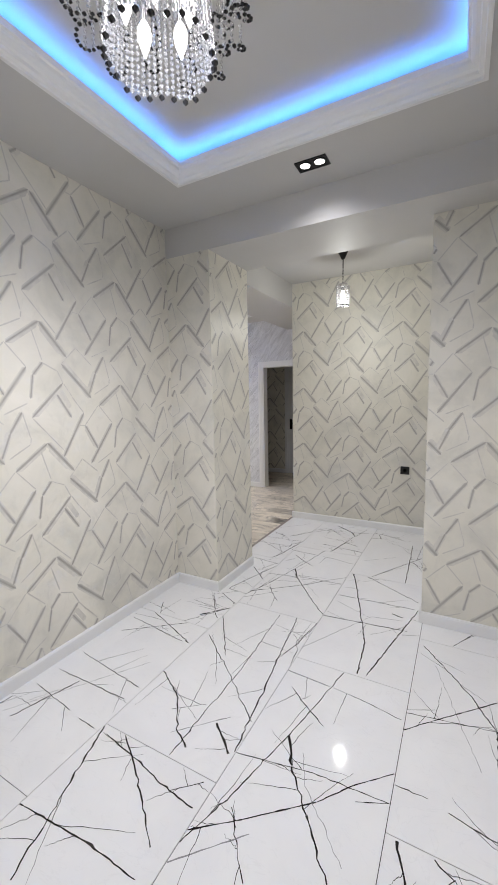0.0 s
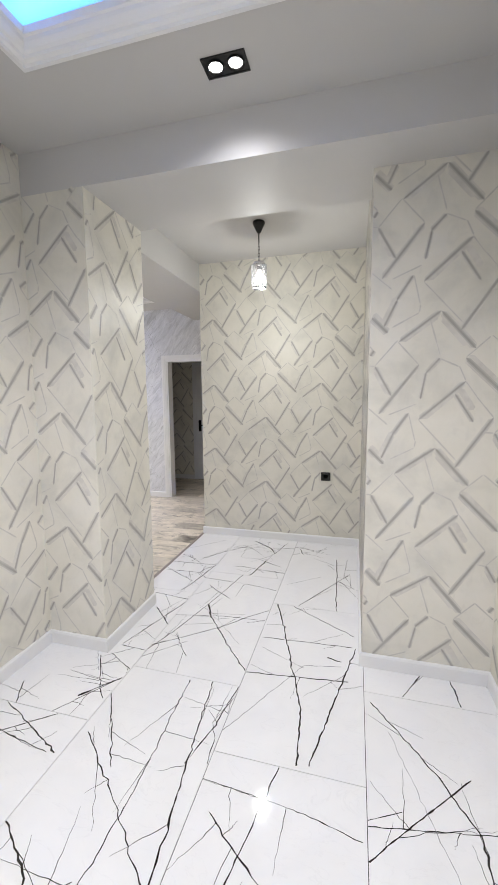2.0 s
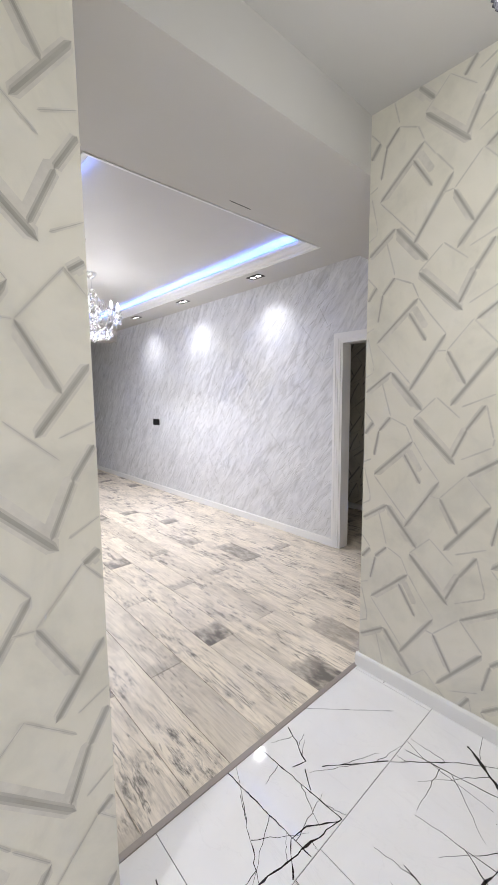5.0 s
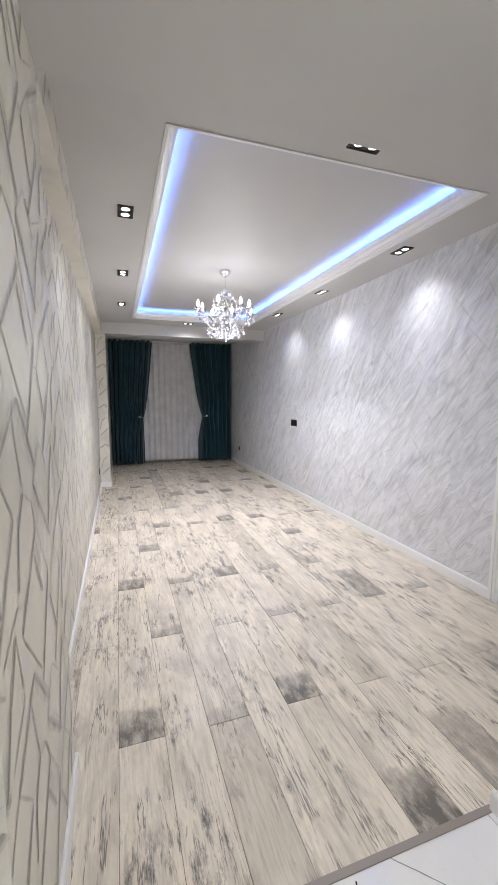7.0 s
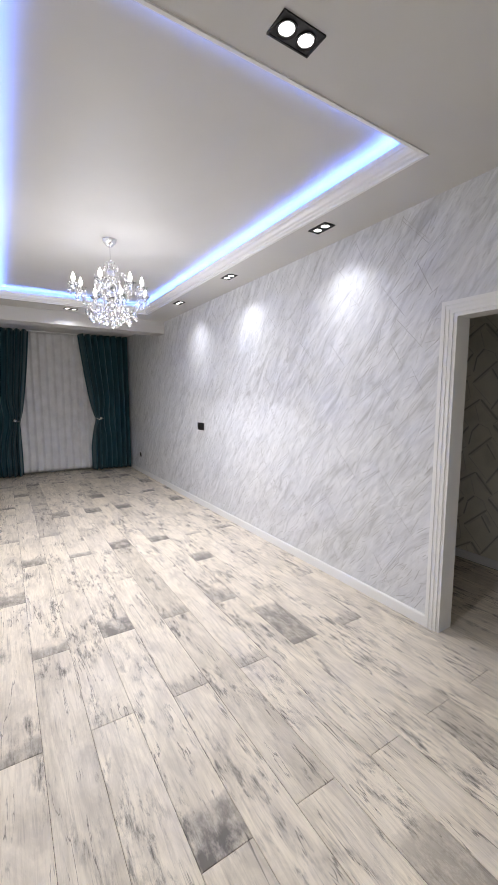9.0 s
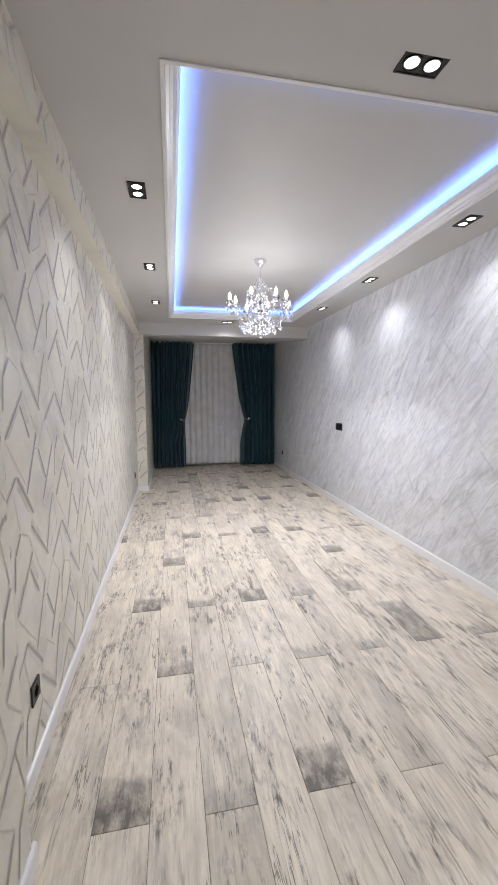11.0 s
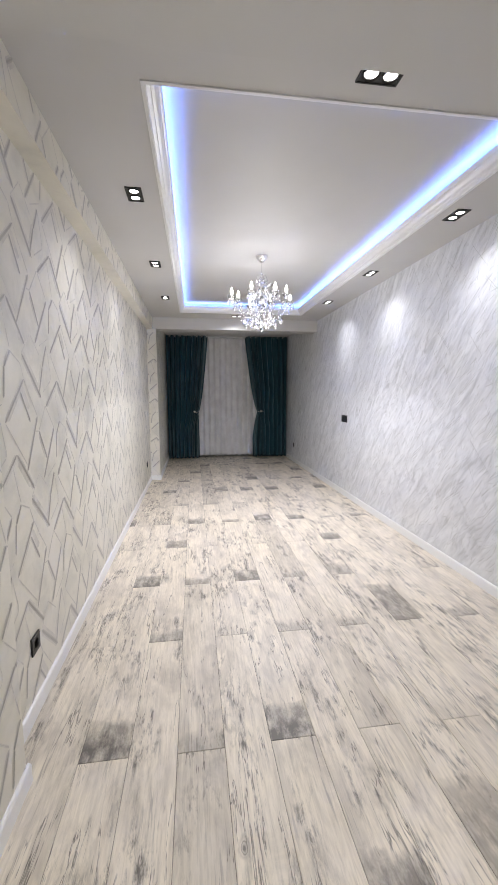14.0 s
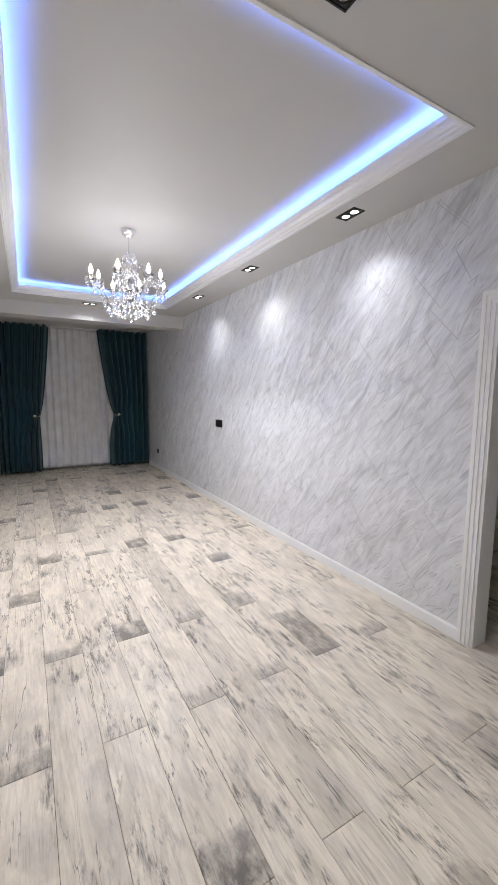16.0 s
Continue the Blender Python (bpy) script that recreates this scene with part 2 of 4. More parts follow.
def lathe(bm, profile, cx=0.0, cy=0.0, steps=20, mat=0):
    rings = []
    for r, z in profile:
        rings.append([bm.verts.new((cx + r * math.cos(2 * math.pi * i / steps), cy + r * math.sin(2 * math.pi * i / steps), z)) for i in range(steps)])
    for a, b in zip(rings, rings[1:]):
        for i in range(steps):
            j = (i + 1) % steps
            bm.faces.new((a[i], a[j], b[j], b[i])).material_index = mat
    for ring, flip in ((rings[0], True), (rings[-1], False)):
        bm.faces.new(ring[::-1] if flip else ring).material_index = mat
    return bm


def tube(bm, points, radius, sides=8):
    pts = [Vector(p) for p in points]
    rings = []
    for i, p in enumerate(pts):
        d = (pts[min(i + 1, len(pts) - 1)] - pts[max(i - 1, 0)]).normalized()
        side = d.cross(Vector((0, 0, 1)))
        side = side.normalized() if side.length > 1e-3 else Vector((1, 0, 0))
        up = side.cross(d)
        r = radius(i / (len(pts) - 1)) if callable(radius) else radius
        rings.append([bm.verts.new(p + r * (math.cos(2 * math.pi * k / sides) * side + math.sin(2 * math.pi * k / sides) * up)) for k in range(sides)])
    for a, b in zip(rings, rings[1:]):
        for k in range(sides):
            j = (k + 1) % sides
            bm.faces.new((a[k], a[j], b[j], b[k]))
    bm.faces.new(rings[0][::-1])
    bm.faces.new(rings[-1])
    return bm


def structure(name, bm, mat, label="", category=""):
    return tagged(finish(bm, name, mat), label, category, kind="structure")


# ---- the plan ----
HX0, HX1 = -2.02, 0.44          # entrance hall side walls
JOG = 2.43                      # portal front
PX, PY = -1.63, 2.995           # portal pillar faces
AY = 4.46                       # alcove end wall
RX, RY = -0.19, 2.68            # block on the hall's right
BX0, BX1 = -2.45, -1.82        # beam between hall and living room
LY0, LY1 = 2.895, 5.80          # living room side walls
COLX, WINX = -7.86, -10.3       # far column, window wall
ZH, ZB, ZA, ZL = 2.77, 2.56, 2.825, 2.73

# ---- walls ----
W_HALL_L = structure("wall_hall_left", boxes((HX0 - 0.12, HX0, -1.5, JOG, 0, 2.98)), M_PAPER, "beige faceted-pattern wallpapered hall wall", "wall")
PILLAR = structure("wall_pillar", boxes((-2.47, PX, JOG, PY, 0, ZB), (-2.47, HX0, JOG, PY, ZB, 2.98)), M_PAPER, "beige wallpapered pillar at the opening", "pillar")
W_LIV_L = structure("wall_living_left", boxes((COLX, -2.47, LY0 - 0.12, LY0, 0, 2.98)), M_PAPER, "pale faceted-pattern wallpapered living room wall", "wall")
W_BEAM = structure("wall_beam_wallpapered", boxes((COLX, -2.47, LY0, PY, 2.55, ZL)), M_PAPER, "wallpapered boxed beam along the wall top", "beam")
W_BAY = structure("wall_bay_left", boxes((WINX, COLX, LY0 - 0.12, 3.05, 0, 2.98)), M_PAPER, "wallpapered column and bay wall", "wall")
structure("wall_window", boxes((WINX - 0.12, WINX, LY0 - 0.12, LY1 + 0.13, 0, 2.98)), M_WHITE, "plain wall behind the curtains", "wall")
DX0, DX1, DZ = -2.9, -2.06, 2.012
structure("wall_living_right", boxes((WINX, DX0, LY1, LY1 + 0.13, 0, 2.98), (DX0, DX1, LY1, LY1 + 0.13, DZ, 2.98), (DX1, BX1 + 0.12, LY1, LY1 + 0.13, 0, 2.98)), M_SILVER, "white and silver streaked wallpapered wall", "wall")
W_ALCOVE = structure("wall_alcove_end", boxes((BX1, RX, AY, AY + 0.12, 0, 2.98)), M_PAPER, "beige faceted-pattern wallpapered end wall", "wall")
structure("wall_passage_side", boxes((BX1, BX1 + 0.12, AY + 0.12, LY1, 0, 2.98)), M_PAPER, "wallpapered return wall beside the doorway", "wall")
W_BLOCK = structure("wall_block_right", boxes((RX, HX1 + 0.12, RY, AY + 0.12, 0, 2.98)), M_PAPER, "beige wallpapered projecting wall block", "wall")
W_HALL_R = structure("wall_hall_right", boxes((HX1, HX1 + 0.12, -1.5, RY, 0, 2.98)), M_PAPER, "beige wallpapered hall side wall", "wall")
structure("wall_hall_back", boxes((HX0 - 0.12, HX1 + 0.12, -1.62, -1.5, 0, 2.98)), M_PAPER, "beige wallpapered wall behind", "wall")
# the unlit room behind the doorway
structure("wall_room_far", boxes((-5.1, -1.0, 7.12, 7.24, 0, 2.7)), M_PAPER, "wallpapered wall of the unlit room", "wall")
structure("wall_room_side_a", boxes((-5.22, -5.1, LY1 + 0.13, 7.24, 0, 2.7)), M_PAPER, "wall of the unlit room", "wall")
structure("wall_room_side_b", boxes((-1.0, -0.88, LY1 + 0.13, 7.24, 0, 2.7)), M_PAPER, "wall of the unlit room", "wall")
structure("ceiling_room", boxes((-5.22, -0.88, LY1 + 0.13, 7.24, 2.7, 2.8)), M_WHITE, "plain white ceiling", "ceiling")


# ---- ceilings ----
def tray(name, x0, x1, y0, y1, hole, z, top, label):
    hx0, hx1, hy0, hy1 = hole
    bm = boxes((x0, hx0, y0, y1, z, top), (hx1, x1, y0, y1, z, top), (hx0, hx1, y0, hy0, z, top), (hx0, hx1, hy1, y1, z, top),
               (x0, x1, y0, y1, top, top + 0.06))
    structure(name, bm, M_WHITE, label, "ceiling")


def cornice(hole, z, name):
    """A stepped moulding round the opening, with a light shelf behind it."""
    x0, x1, y0, y1 = hole
    prof = [(-0.004, -0.006), (0.012, -0.006), (0.016, 0.004), (0.030, 0.010), (0.034, 0.020), (0.046, 0.026), (0.058, 0.040), (0.062, 0.052), (0.070, 0.056), (0.076, 0.078), (0.070, 0.080), (0.050, 0.045), (-0.004, 0.012)]
    bm = bmesh.new()
    rings = []
    for d, h in prof:
        rings.append([bm.verts.new(p) for p in ((x0 + d, y0 + d, z + h), (x1 - d, y0 + d, z + h), (x1 - d, y1 - d, z + h), (x0 + d, y1 - d, z + h))])
    for a, b in zip(rings, rings[1:] + rings[:1]):
        for i in range(4):
            j = (i + 1) % 4
            bm.faces.new((a[i], a[j], b[j], b[i]))
    bmesh.ops.recalc_face_normals(bm, faces=bm.faces[:])
    structure(name, bm, M_TRIM, "white stepped cornice round the ceiling recess", "cornice")


def led_run(hole, z, watts, tint):
    x0, x1, y0, y1 = hole
    d, h = 0.05, 0.072
    lx, ly = x1 - x0 - 0.08, y1 - y0 - 0.08
    for x, y, length, rz in (((x0 + x1) / 2, y0 + d, lx, 0), ((x0 + x1) / 2, y1 - d, lx, 180), (x0 + d, (y0 + y1) / 2, ly, -90), (x1 - d, (y0 + y1) / 2, ly, 90)):
        m = pose(x, y, z + h, 0, 0, rz) @ pose(0, 0, 0, 165, 0, 0)
        lamp("led_strip_light", "AREA", watts * length, tint, m, size=(length, 0.012))


HALL_HOLE = (-1.545, 0.04, 0.0, 2.0)
LIV_HOLE = (-7.36, -2.84, 3.465, 5.385)
tray("ceiling_hall", HX0, HX1, -1.5, JOG, HALL_HOLE, ZH, 2.9, "white recessed hall ceiling")
cornice(HALL_HOLE, ZH, "cornice_hall")
led_run(HALL_HOLE, ZH, LED_W * 0.58, COOL_LED)
tray("ceiling_living", -7.80, BX0, LY0, LY1, LIV_HOLE, ZL, 2.86, "white recessed living room ceiling")
cornice(LIV_HOLE, ZL, "cornice_living")
led_run(LIV_HOLE, ZL, LED_W, LILAC_LED)
structure("ceiling_portal_beam", boxes((HX0, HX1, JOG, PY, ZB, 2.98)), M_WHITE, "white boxed beam over the portal", "beam")
structure("ceiling_alcove", boxes((BX1, RX, PY, AY, ZA, 2.98)), M_WHITE, "plain white alcove ceiling", "ceiling")
structure("ceiling_opening_beam", boxes((BX0, BX1, PY, LY1, 2.557, 2.98)), M_WHITE, "wide white beam over the room opening", "beam")
structure("ceiling_window_beam", boxes((-8.1, -7.80, PY, LY1, 2.545, 2.98)), M_WHITE, "white cross beam before the window", "beam")
structure("ceiling_bay", boxes((WINX, -8.15, PY, LY1, 2.76, 2.98)), M_WHITE, "plain white ceiling over the window bay", "ceiling")


# ---- skirting ----
def skirting(x0, y0, x1, y1, side):
    """A run of baseboard from one floor point to another; side is the way it stands off the wall."""
    bm = bmesh.new()
    t, hgt = 0.014, 0.078
    prof = [(0, 0), (t, 0), (t, hgt - 0.012), (t - 0.004, hgt - 0.003), (t - 0.009, hgt), (0, hgt)]
    rows = [[bm.verts.new((x + side[0] * d, y + side[1] * d, z)) for d, z in prof] for x, y in ((x0, y0), (x1, y1))]
    n = len(prof)
    for i in range(n):
        j = (i + 1) % n
        bm.faces.new((rows[0][i], rows[0][j], rows[1][j], rows[1][i]))
    bm.faces.new(rows[0][::-1])
    bm.faces.new(rows[1])
    bmesh.ops.recalc_face_normals(bm, faces=bm.faces[:])
    structure("baseboard", bm, M_TRIM, "white lacquered baseboard along the wall", "baseboard")


T = 0.014
skirting(HX0, -1.5, HX0, JOG - T, (1, 0))
skirting(HX0, JOG, PX + T, JOG, (0, -1))
skirting(PX, JOG, PX, PY, (1, 0))
skirting(-2.47 - T, PY, -1.84, PY, (0, 1))
skirting(-2.47, LY0 + T, -2.47, PY, (-1, 0))
skirting(COLX, LY0, -2.47, LY0, (0, 1))
skirting(COLX, LY0 + T, COLX, 3.05, (1, 0))
skirting(WINX, 3.05, COLX + T, 3.05, (0, 1))
skirting(WINX, LY1, -2.972, LY1, (0, -1))
skirting(BX1 - T, AY, RX, AY, (0, -1))
skirting(BX1, AY, BX1, LY1, (-1, 0))
skirting(RX, RY - T, RX, AY - T, (-1, 0))
skirting(RX, RY, HX1, RY, (0, -1))
skirting(HX1, -1.5, HX1, RY - T, (-1, 0))
skirting(-5.1, 7.12, -3.08, 7.12, (0, -1))

# ---- door to the unlit room ----
door = tagged(new("door_1"), "open white doorway with stepped casing", "doorway", kind="structure")
for y, s in ((LY1, -1), (LY1 + 0.13, 1)):
    bm = bmesh.new()
    for d0, d1, th in ((0.0, 0.024, 0.010), (0.024, 0.048, 0.014), (0.048, 0.072, 0.018)):
        ya, yb = sorted((y, y + s * th))
        box(bm, DX0 - d1, DX0 - d0, ya, yb, 0, DZ + d0)
        box(bm, DX1 + d0, DX1 + d1, ya, yb, 0, DZ + d0)
        box(bm, DX0 - d1, DX1 + d1, ya, yb, DZ + d0, DZ + d1)
    part("casing", bm, M_TRIM, door)
bm = boxes((DX0, DX0 + 0.02, LY1 - 0.002, LY1 + 0.132, 0, DZ), (DX1 - 0.02, DX1, LY1 - 0.002, LY1 + 0.132, 0, DZ), (DX0 + 0.02, DX1 - 0.02, LY1 - 0.002, LY1 + 0.132, DZ - 0.02, DZ))
part("jamb", bm, M_TRIM, door)
# a closed white door on the far side of that room
door2 = tagged(new("door_2"), "closed white door in the unlit room", "door", kind="structure")
bm = bmesh.new()
for d0, d1, th in ((0.0, 0.030, 0.010), (0.030, 0.080, 0.016)):
    box(bm, -2.99 - d1, -2.99 - d0, 7.12 - th, 7.12, 0, 2.02 + d0)
    box(bm, -2.19 + d0, -2.19 + d1, 7.12 - th, 7.12, 0, 2.02 + d0)
    box(bm, -2.99 - d1, -2.19 + d1, 7.12 - th, 7.12, 2.02 + d0, 2.02 + d1)
part("casing", bm, M_TRIM, door2)
part("leaf", boxes((-2.988, -2.192, 7.112, 7.119, 0.004, 2.018)), M_TRIM, door2)
bm = boxes((-2.965, -2.915, 7.102, 7.111, 0.88, 1.08))
tube(bm, [(-2.94, 7.104, 0.99), (-2.94, 7.06, 0.99), (-2.92, 7.055, 0.99), (-2.82, 7.055, 0.99)], 0.009)
part("handle", bm, M_BLACKMETAL, door2, "black lever handle")


# ---- wallpaper relief ----
REPEAT_U, REPEAT_V = 0.552, 0.66
BOLD = [(-0.188, -0.135, 0.0, 0.0, 0.011), (0.0, 0.0, 0.157, -0.183, 0.015), (0.119, -0.221, 0.312, -0.417, 0.016), (0.277, -0.162, 0.464, 0.081, 0.012),
        (0.089, -0.096, 0.25, 0.155, 0.011), (0.253, 0.08, 0.339, -0.073, 0.010), (0.296, -0.39, 0.353, -0.262, 0.010), (0.351, -0.266, 0.421, -0.153, 0.011),
        (-0.081, 0.142, 0.121, 0.329, 0.011), (0.075, 0.268, 0.163, 0.129, 0.010), (0.471, -0.087, 0.496, 0.043, 0.008), (0.494, 0.041, 0.556, 0.109, 0.010)]
HAIR = [(0.119, -0.221, 0.219, -0.122), (0.219, -0.122, 0.325, -0.216), (0.421, -0.153, 0.457, -0.295), (0.457, -0.295, 0.455, -0.328), (0.335, -0.395, 0.455, -0.328),
        (0.327, -0.166, 0.456, -0.109), (0.121, 0.329, 0.173, 0.254), (0.173, 0.254, 0.25, 0.155), (-0.047, -0.036, 0.004, -0.21), (0.253, 0.08, 0.36, 0.2),
        (0.36, 0.2, 0.464, 0.081), (-0.081, 0.142, 0.1, -0.06), (0.204, 0.083, 0.253, 0.08), (0.556, 0.109, 0.64, 0.07), (0.64, 0.07, 0.673, -0.001)]
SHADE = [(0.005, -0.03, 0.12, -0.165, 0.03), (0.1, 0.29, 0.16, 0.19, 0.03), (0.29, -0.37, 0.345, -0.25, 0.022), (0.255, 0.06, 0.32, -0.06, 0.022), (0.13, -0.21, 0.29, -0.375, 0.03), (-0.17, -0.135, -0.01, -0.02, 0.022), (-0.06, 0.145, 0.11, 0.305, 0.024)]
MOTIF = BOLD + [(*h, 0.0035) for h in HAIR]


def clip_segment(a, b, u0, u1, v0, v1):
    t0, t1 = 0.0, 1.0
    du, dv = b[0] - a[0], b[1] - a[1]
    for p, q in ((-du, a[0] - u0), (du, u1 - a[0]), (-dv, a[1] - v0), (dv, v1 - a[1])):
        if abs(p) < 1e-9:
            if q < 0:
                return None
        elif p < 0:
            t0 = max(t0, q / p)
        else:
            t1 = min(t1, q / p)
    if t1 - t0 < 0.04:
        return None
    return (a[0] + t0 * du, a[1] + t0 * dv), (a[0] + t1 * du, a[1] + t1 * dv)


def stroke(verts, faces, mats, put, a, b, width, lift, mat, ridge=1.0):
    """A tapered ridge on a wall plane; put(u, v, out) gives the place."""
    du, dv = b[0] - a[0], b[1] - a[1]
    n = math.hypot(du, dv)
    if n < 0.012:
        return
    px, pv = -dv / n * width / 2, du / n * width / 2
    mid = [(a[0] + du * f, a[1] + dv * f) for f in (0.07, 0.93)]
    i = len(verts)
    verts.append(put(a[0], a[1], lift))
    for s in (1, 0, -1):
        for m in mid:
            verts.append(put(m[0] + s * px, m[1] + s * pv, lift if s else lift * ridge))
    verts.append(put(b[0], b[1], lift))
    for f in ((0, 3, 1), (0, 5, 3), (1, 3, 4, 2), (3, 5, 6, 4), (2, 4, 7), (4, 6, 7)):
        faces.append([i + k for k in f])
        mats.append(mat)


def mesh_from(name, verts, faces, mats, materials, parent, label=""):
    me = bpy.data.meshes.new(name)
    me.from_pydata(verts, [], faces)
    for m in materials:
        me.materials.append(m)
    me.polygons.foreach_set("material_index", mats)
    me.update()
    ob = new(name, me)
    ob.parent = parent
    if label:
        ob["label"] = label
    return ob


def relief(parent, origin, right, out, u0, u1, v0, v1, phase):
    """Lays the repeating facet pattern on one wall face; right: the way u runs, phase: one peak of the pattern."""
    verts, faces, mats = [], [], []
    o, r, nrm = Vector(origin), Vector(right), Vector(out)

    def put(u, v, lift):
        return o + r * u + Vector((0, 0, v)) + nrm * lift

    k0, k1 = math.floor((u0 - phase[0]) / REPEAT_U) - 1, math.ceil((u1 - phase[0]) / REPEAT_U) + 1
    for k in range(k0, k1 + 1):
        for j in range(-5, 6):
            pu, pv = phase[0] + k * REPEAT_U, phase[1] + j * REPEAT_V + (REPEAT_V / 2 if k % 2 else 0)
            for i, (ua, va, ub, vb, w) in enumerate(MOTIF):
                wob = math.sin(k * 12.9 + j * 7.7 + ua * 31) * 0.003
                seg = clip_segment((pu + ua + wob, pv + va), (pu + ub, pv + vb + wob), u0 + w / 2, u1 - w / 2, v0, v1)
                if seg:
                    if w > 0.006:
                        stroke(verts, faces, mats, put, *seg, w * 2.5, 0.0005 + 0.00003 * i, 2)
                        stroke(verts, faces, mats, put, *seg, w * 1.35, 0.001 + 0.00003 * i, 1)
                        stroke(verts, faces, mats, put, *seg, w * 0.6, 0.0015 + 0.00004 * i, 0, 1.15)
                    else:
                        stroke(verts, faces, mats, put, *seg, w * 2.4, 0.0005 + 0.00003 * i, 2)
                        stroke(verts, faces, mats, put, *seg, w * 0.45, 0.001 + 0.00003 * i, 1)
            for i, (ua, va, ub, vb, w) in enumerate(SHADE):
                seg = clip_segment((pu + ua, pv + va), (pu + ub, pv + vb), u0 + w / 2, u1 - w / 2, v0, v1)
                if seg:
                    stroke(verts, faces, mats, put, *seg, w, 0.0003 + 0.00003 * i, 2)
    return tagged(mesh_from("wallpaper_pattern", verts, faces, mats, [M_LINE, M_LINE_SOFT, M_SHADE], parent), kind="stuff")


relief(W_HALL_L, (HX0, 0, 0), (0, 1, 0), (1, 0, 0), -1.5, JOG, 0.07, ZH, (1.909, 1.606))
relief(PILLAR, (0, JOG, 0), (1, 0, 0), (0, -1, 0), HX0, PX, 0.07, ZB, (-1.85, 1.40))
relief(PILLAR, (PX, 0, 0), (0, 1, 0), (1, 0, 0), JOG, PY, 0.07, ZB, (2.588, 1.573))
relief(PILLAR, (0, PY, 0), (-1, 0, 0), (0, 1, 0), 1.63, 2.47, 0.07, ZB, (1.9, 1.5))
relief(W_LIV_L, (0, LY0, 0), (-1, 0, 0), (0, 1, 0), 2.47, -COLX, 0.07, 2.55, (2.826, 1.214))
relief(W_BEAM, (0, PY, 0), (-1, 0, 0), (0, 1, 0), 2.47, -COLX, 2.552, ZL, (2.826, 1.214))
relief(W_BAY, (0, 3.05, 0), (-1, 0, 0), (0, 1, 0), -COLX, -WINX, 0.07, 2.55, (2.826, 1.214))
relief(W_BAY, (COLX, 0, 0), (0, 1, 0), (1, 0, 0), LY0, 3.05, 0.07, 2.55, (3.0, 1.4))
relief(W_ALCOVE, (0, AY, 0), (1, 0, 0), (0, -1, 0), BX1, RX, 0.07, ZA, (-1.68, 1.609))
relief(W_BLOCK, (RX, 0, 0), (0, -1, 0), (-1, 0, 0), -AY, -RY, 0.07, ZA, (-3.2, 1.5))
relief(W_BLOCK, (0, RY, 0), (1, 0, 0), (0, -1, 0), RX, HX1, 0.07, ZB, (0.134, 1.216))
relief(W_HALL_R, (HX1, 0, 0), (0, -1, 0), (-1, 0, 0), -RY, 1.5, 0.07, ZH, (-1.2, 1.5))
relief(bpy.data.objects["wall_room_far"], (0, 7.12, 0), (1, 0, 0), (0, -1, 0), -5.1, -3.07, 0.07, 2.7, (-3.4, 1.5))

# double hairlines and short blotches of the silver wallpaper
rnd = random.Random(5)
verts, faces, mats = [], [], []


def on_silver(u, v, lift):
    return (u, LY1 - lift, v)


for k in range(-2, 16):
    for j in range(-4, 4):
        pu, pv = WINX + k * 0.53, 1.3 + j * 0.64 + (0.32 if k % 2 else 0)
        for ua, va, ub, vb, w in BOLD:
            n = math.hypot(ub - ua, vb - va)
            nx, nv = -(vb - va) / n, (ub - ua) / n
            for off in (-0.008, 0.008):
                if rnd.random() < 0.45:
                    continue
                e = rnd.uniform(-0.1, 0.25)
                a = (pu + ua - e * (ub - ua) + nx * off, pv + va - e * (vb - va) + nv * off)
                b = (pu + ub + e * 0.6 * (ub - ua) + nx * off, pv + vb + e * 0.6 * (vb - va) + nv * off)
                seg = clip_segment(a, b, WINX, -2.98, 0.085, 2.7)
                if seg:
                    stroke(verts, faces, mats, on_silver, *seg, rnd.uniform(0.0014, 0.0034), rnd.uniform(0.0008, 0.0014), rnd.choice((0, 1, 1)))
for _ in range(3600):
    u, v = rnd.uniform(WINX, -2.98), rnd.uniform(0.1, 2.65)
    ang, ln = radians(rnd.gauss(50, 15)), rnd.uniform(0.02, 0.1)
    seg = clip_segment((u, v), (u + ln * math.cos(ang), v + ln * math.sin(ang)), WINX, -2.98, 0.085, 2.7)
    if seg:
        stroke(verts, faces, mats, on_silver, *seg, rnd.uniform(0.0015, 0.0045), rnd.uniform(0.0015, 0.002), 1)
tagged(mesh_from("wallpaper_hairlines", verts, faces, mats, [M_SILVER_LINE, M_SILVER_SOFT], bpy.data.objects["wall_living_right"]), kind="stuff")


# ---- downlights ----
def downlight(x, y, z, turn):
    top = tagged(new("downlight"), "black twin recessed downlight, lit, flush in the ceiling", "downlight", "twin downlights in the ceilings")
    L, W = 0.088, 0.050
    bm = bmesh.new()
    for x0, x1, y0, y1 in ((-L, L, -W, -W + 0.006), (-L, L, W - 0.006, W), (-L, -L + 0.006, -W + 0.006, W - 0.006), (L - 0.006, L, -W + 0.006, W - 0.006)):
        box(bm, x0, x1, y0, y1, -0.006, 0.0)
    part("frame", bm, M_BLACK, top)
    part("insert", boxes((-L + 0.006, L - 0.006, -W + 0.006, W - 0.006, -0.003, -0.0005)), M_BLACK, top)
    for s in (-1, 1):
        ring = part("ring", lathe(bmesh.new(), [(0.036, -0.003), (0.036, -0.008), (0.0285, -0.006), (0.0285, -0.003)], s * 0.041, 0, 24), M_BLACKMETAL, top)
        part("lens", lathe(bmesh.new(), [(0.0275, -0.003), (0.024, -0.005), (0.012, -0.0065)], s * 0.041, 0, 20), M_LENS, ring, "glowing white lens")
    top.matrix_world = pose(x, y, z, 0, 0, turn)
    return top


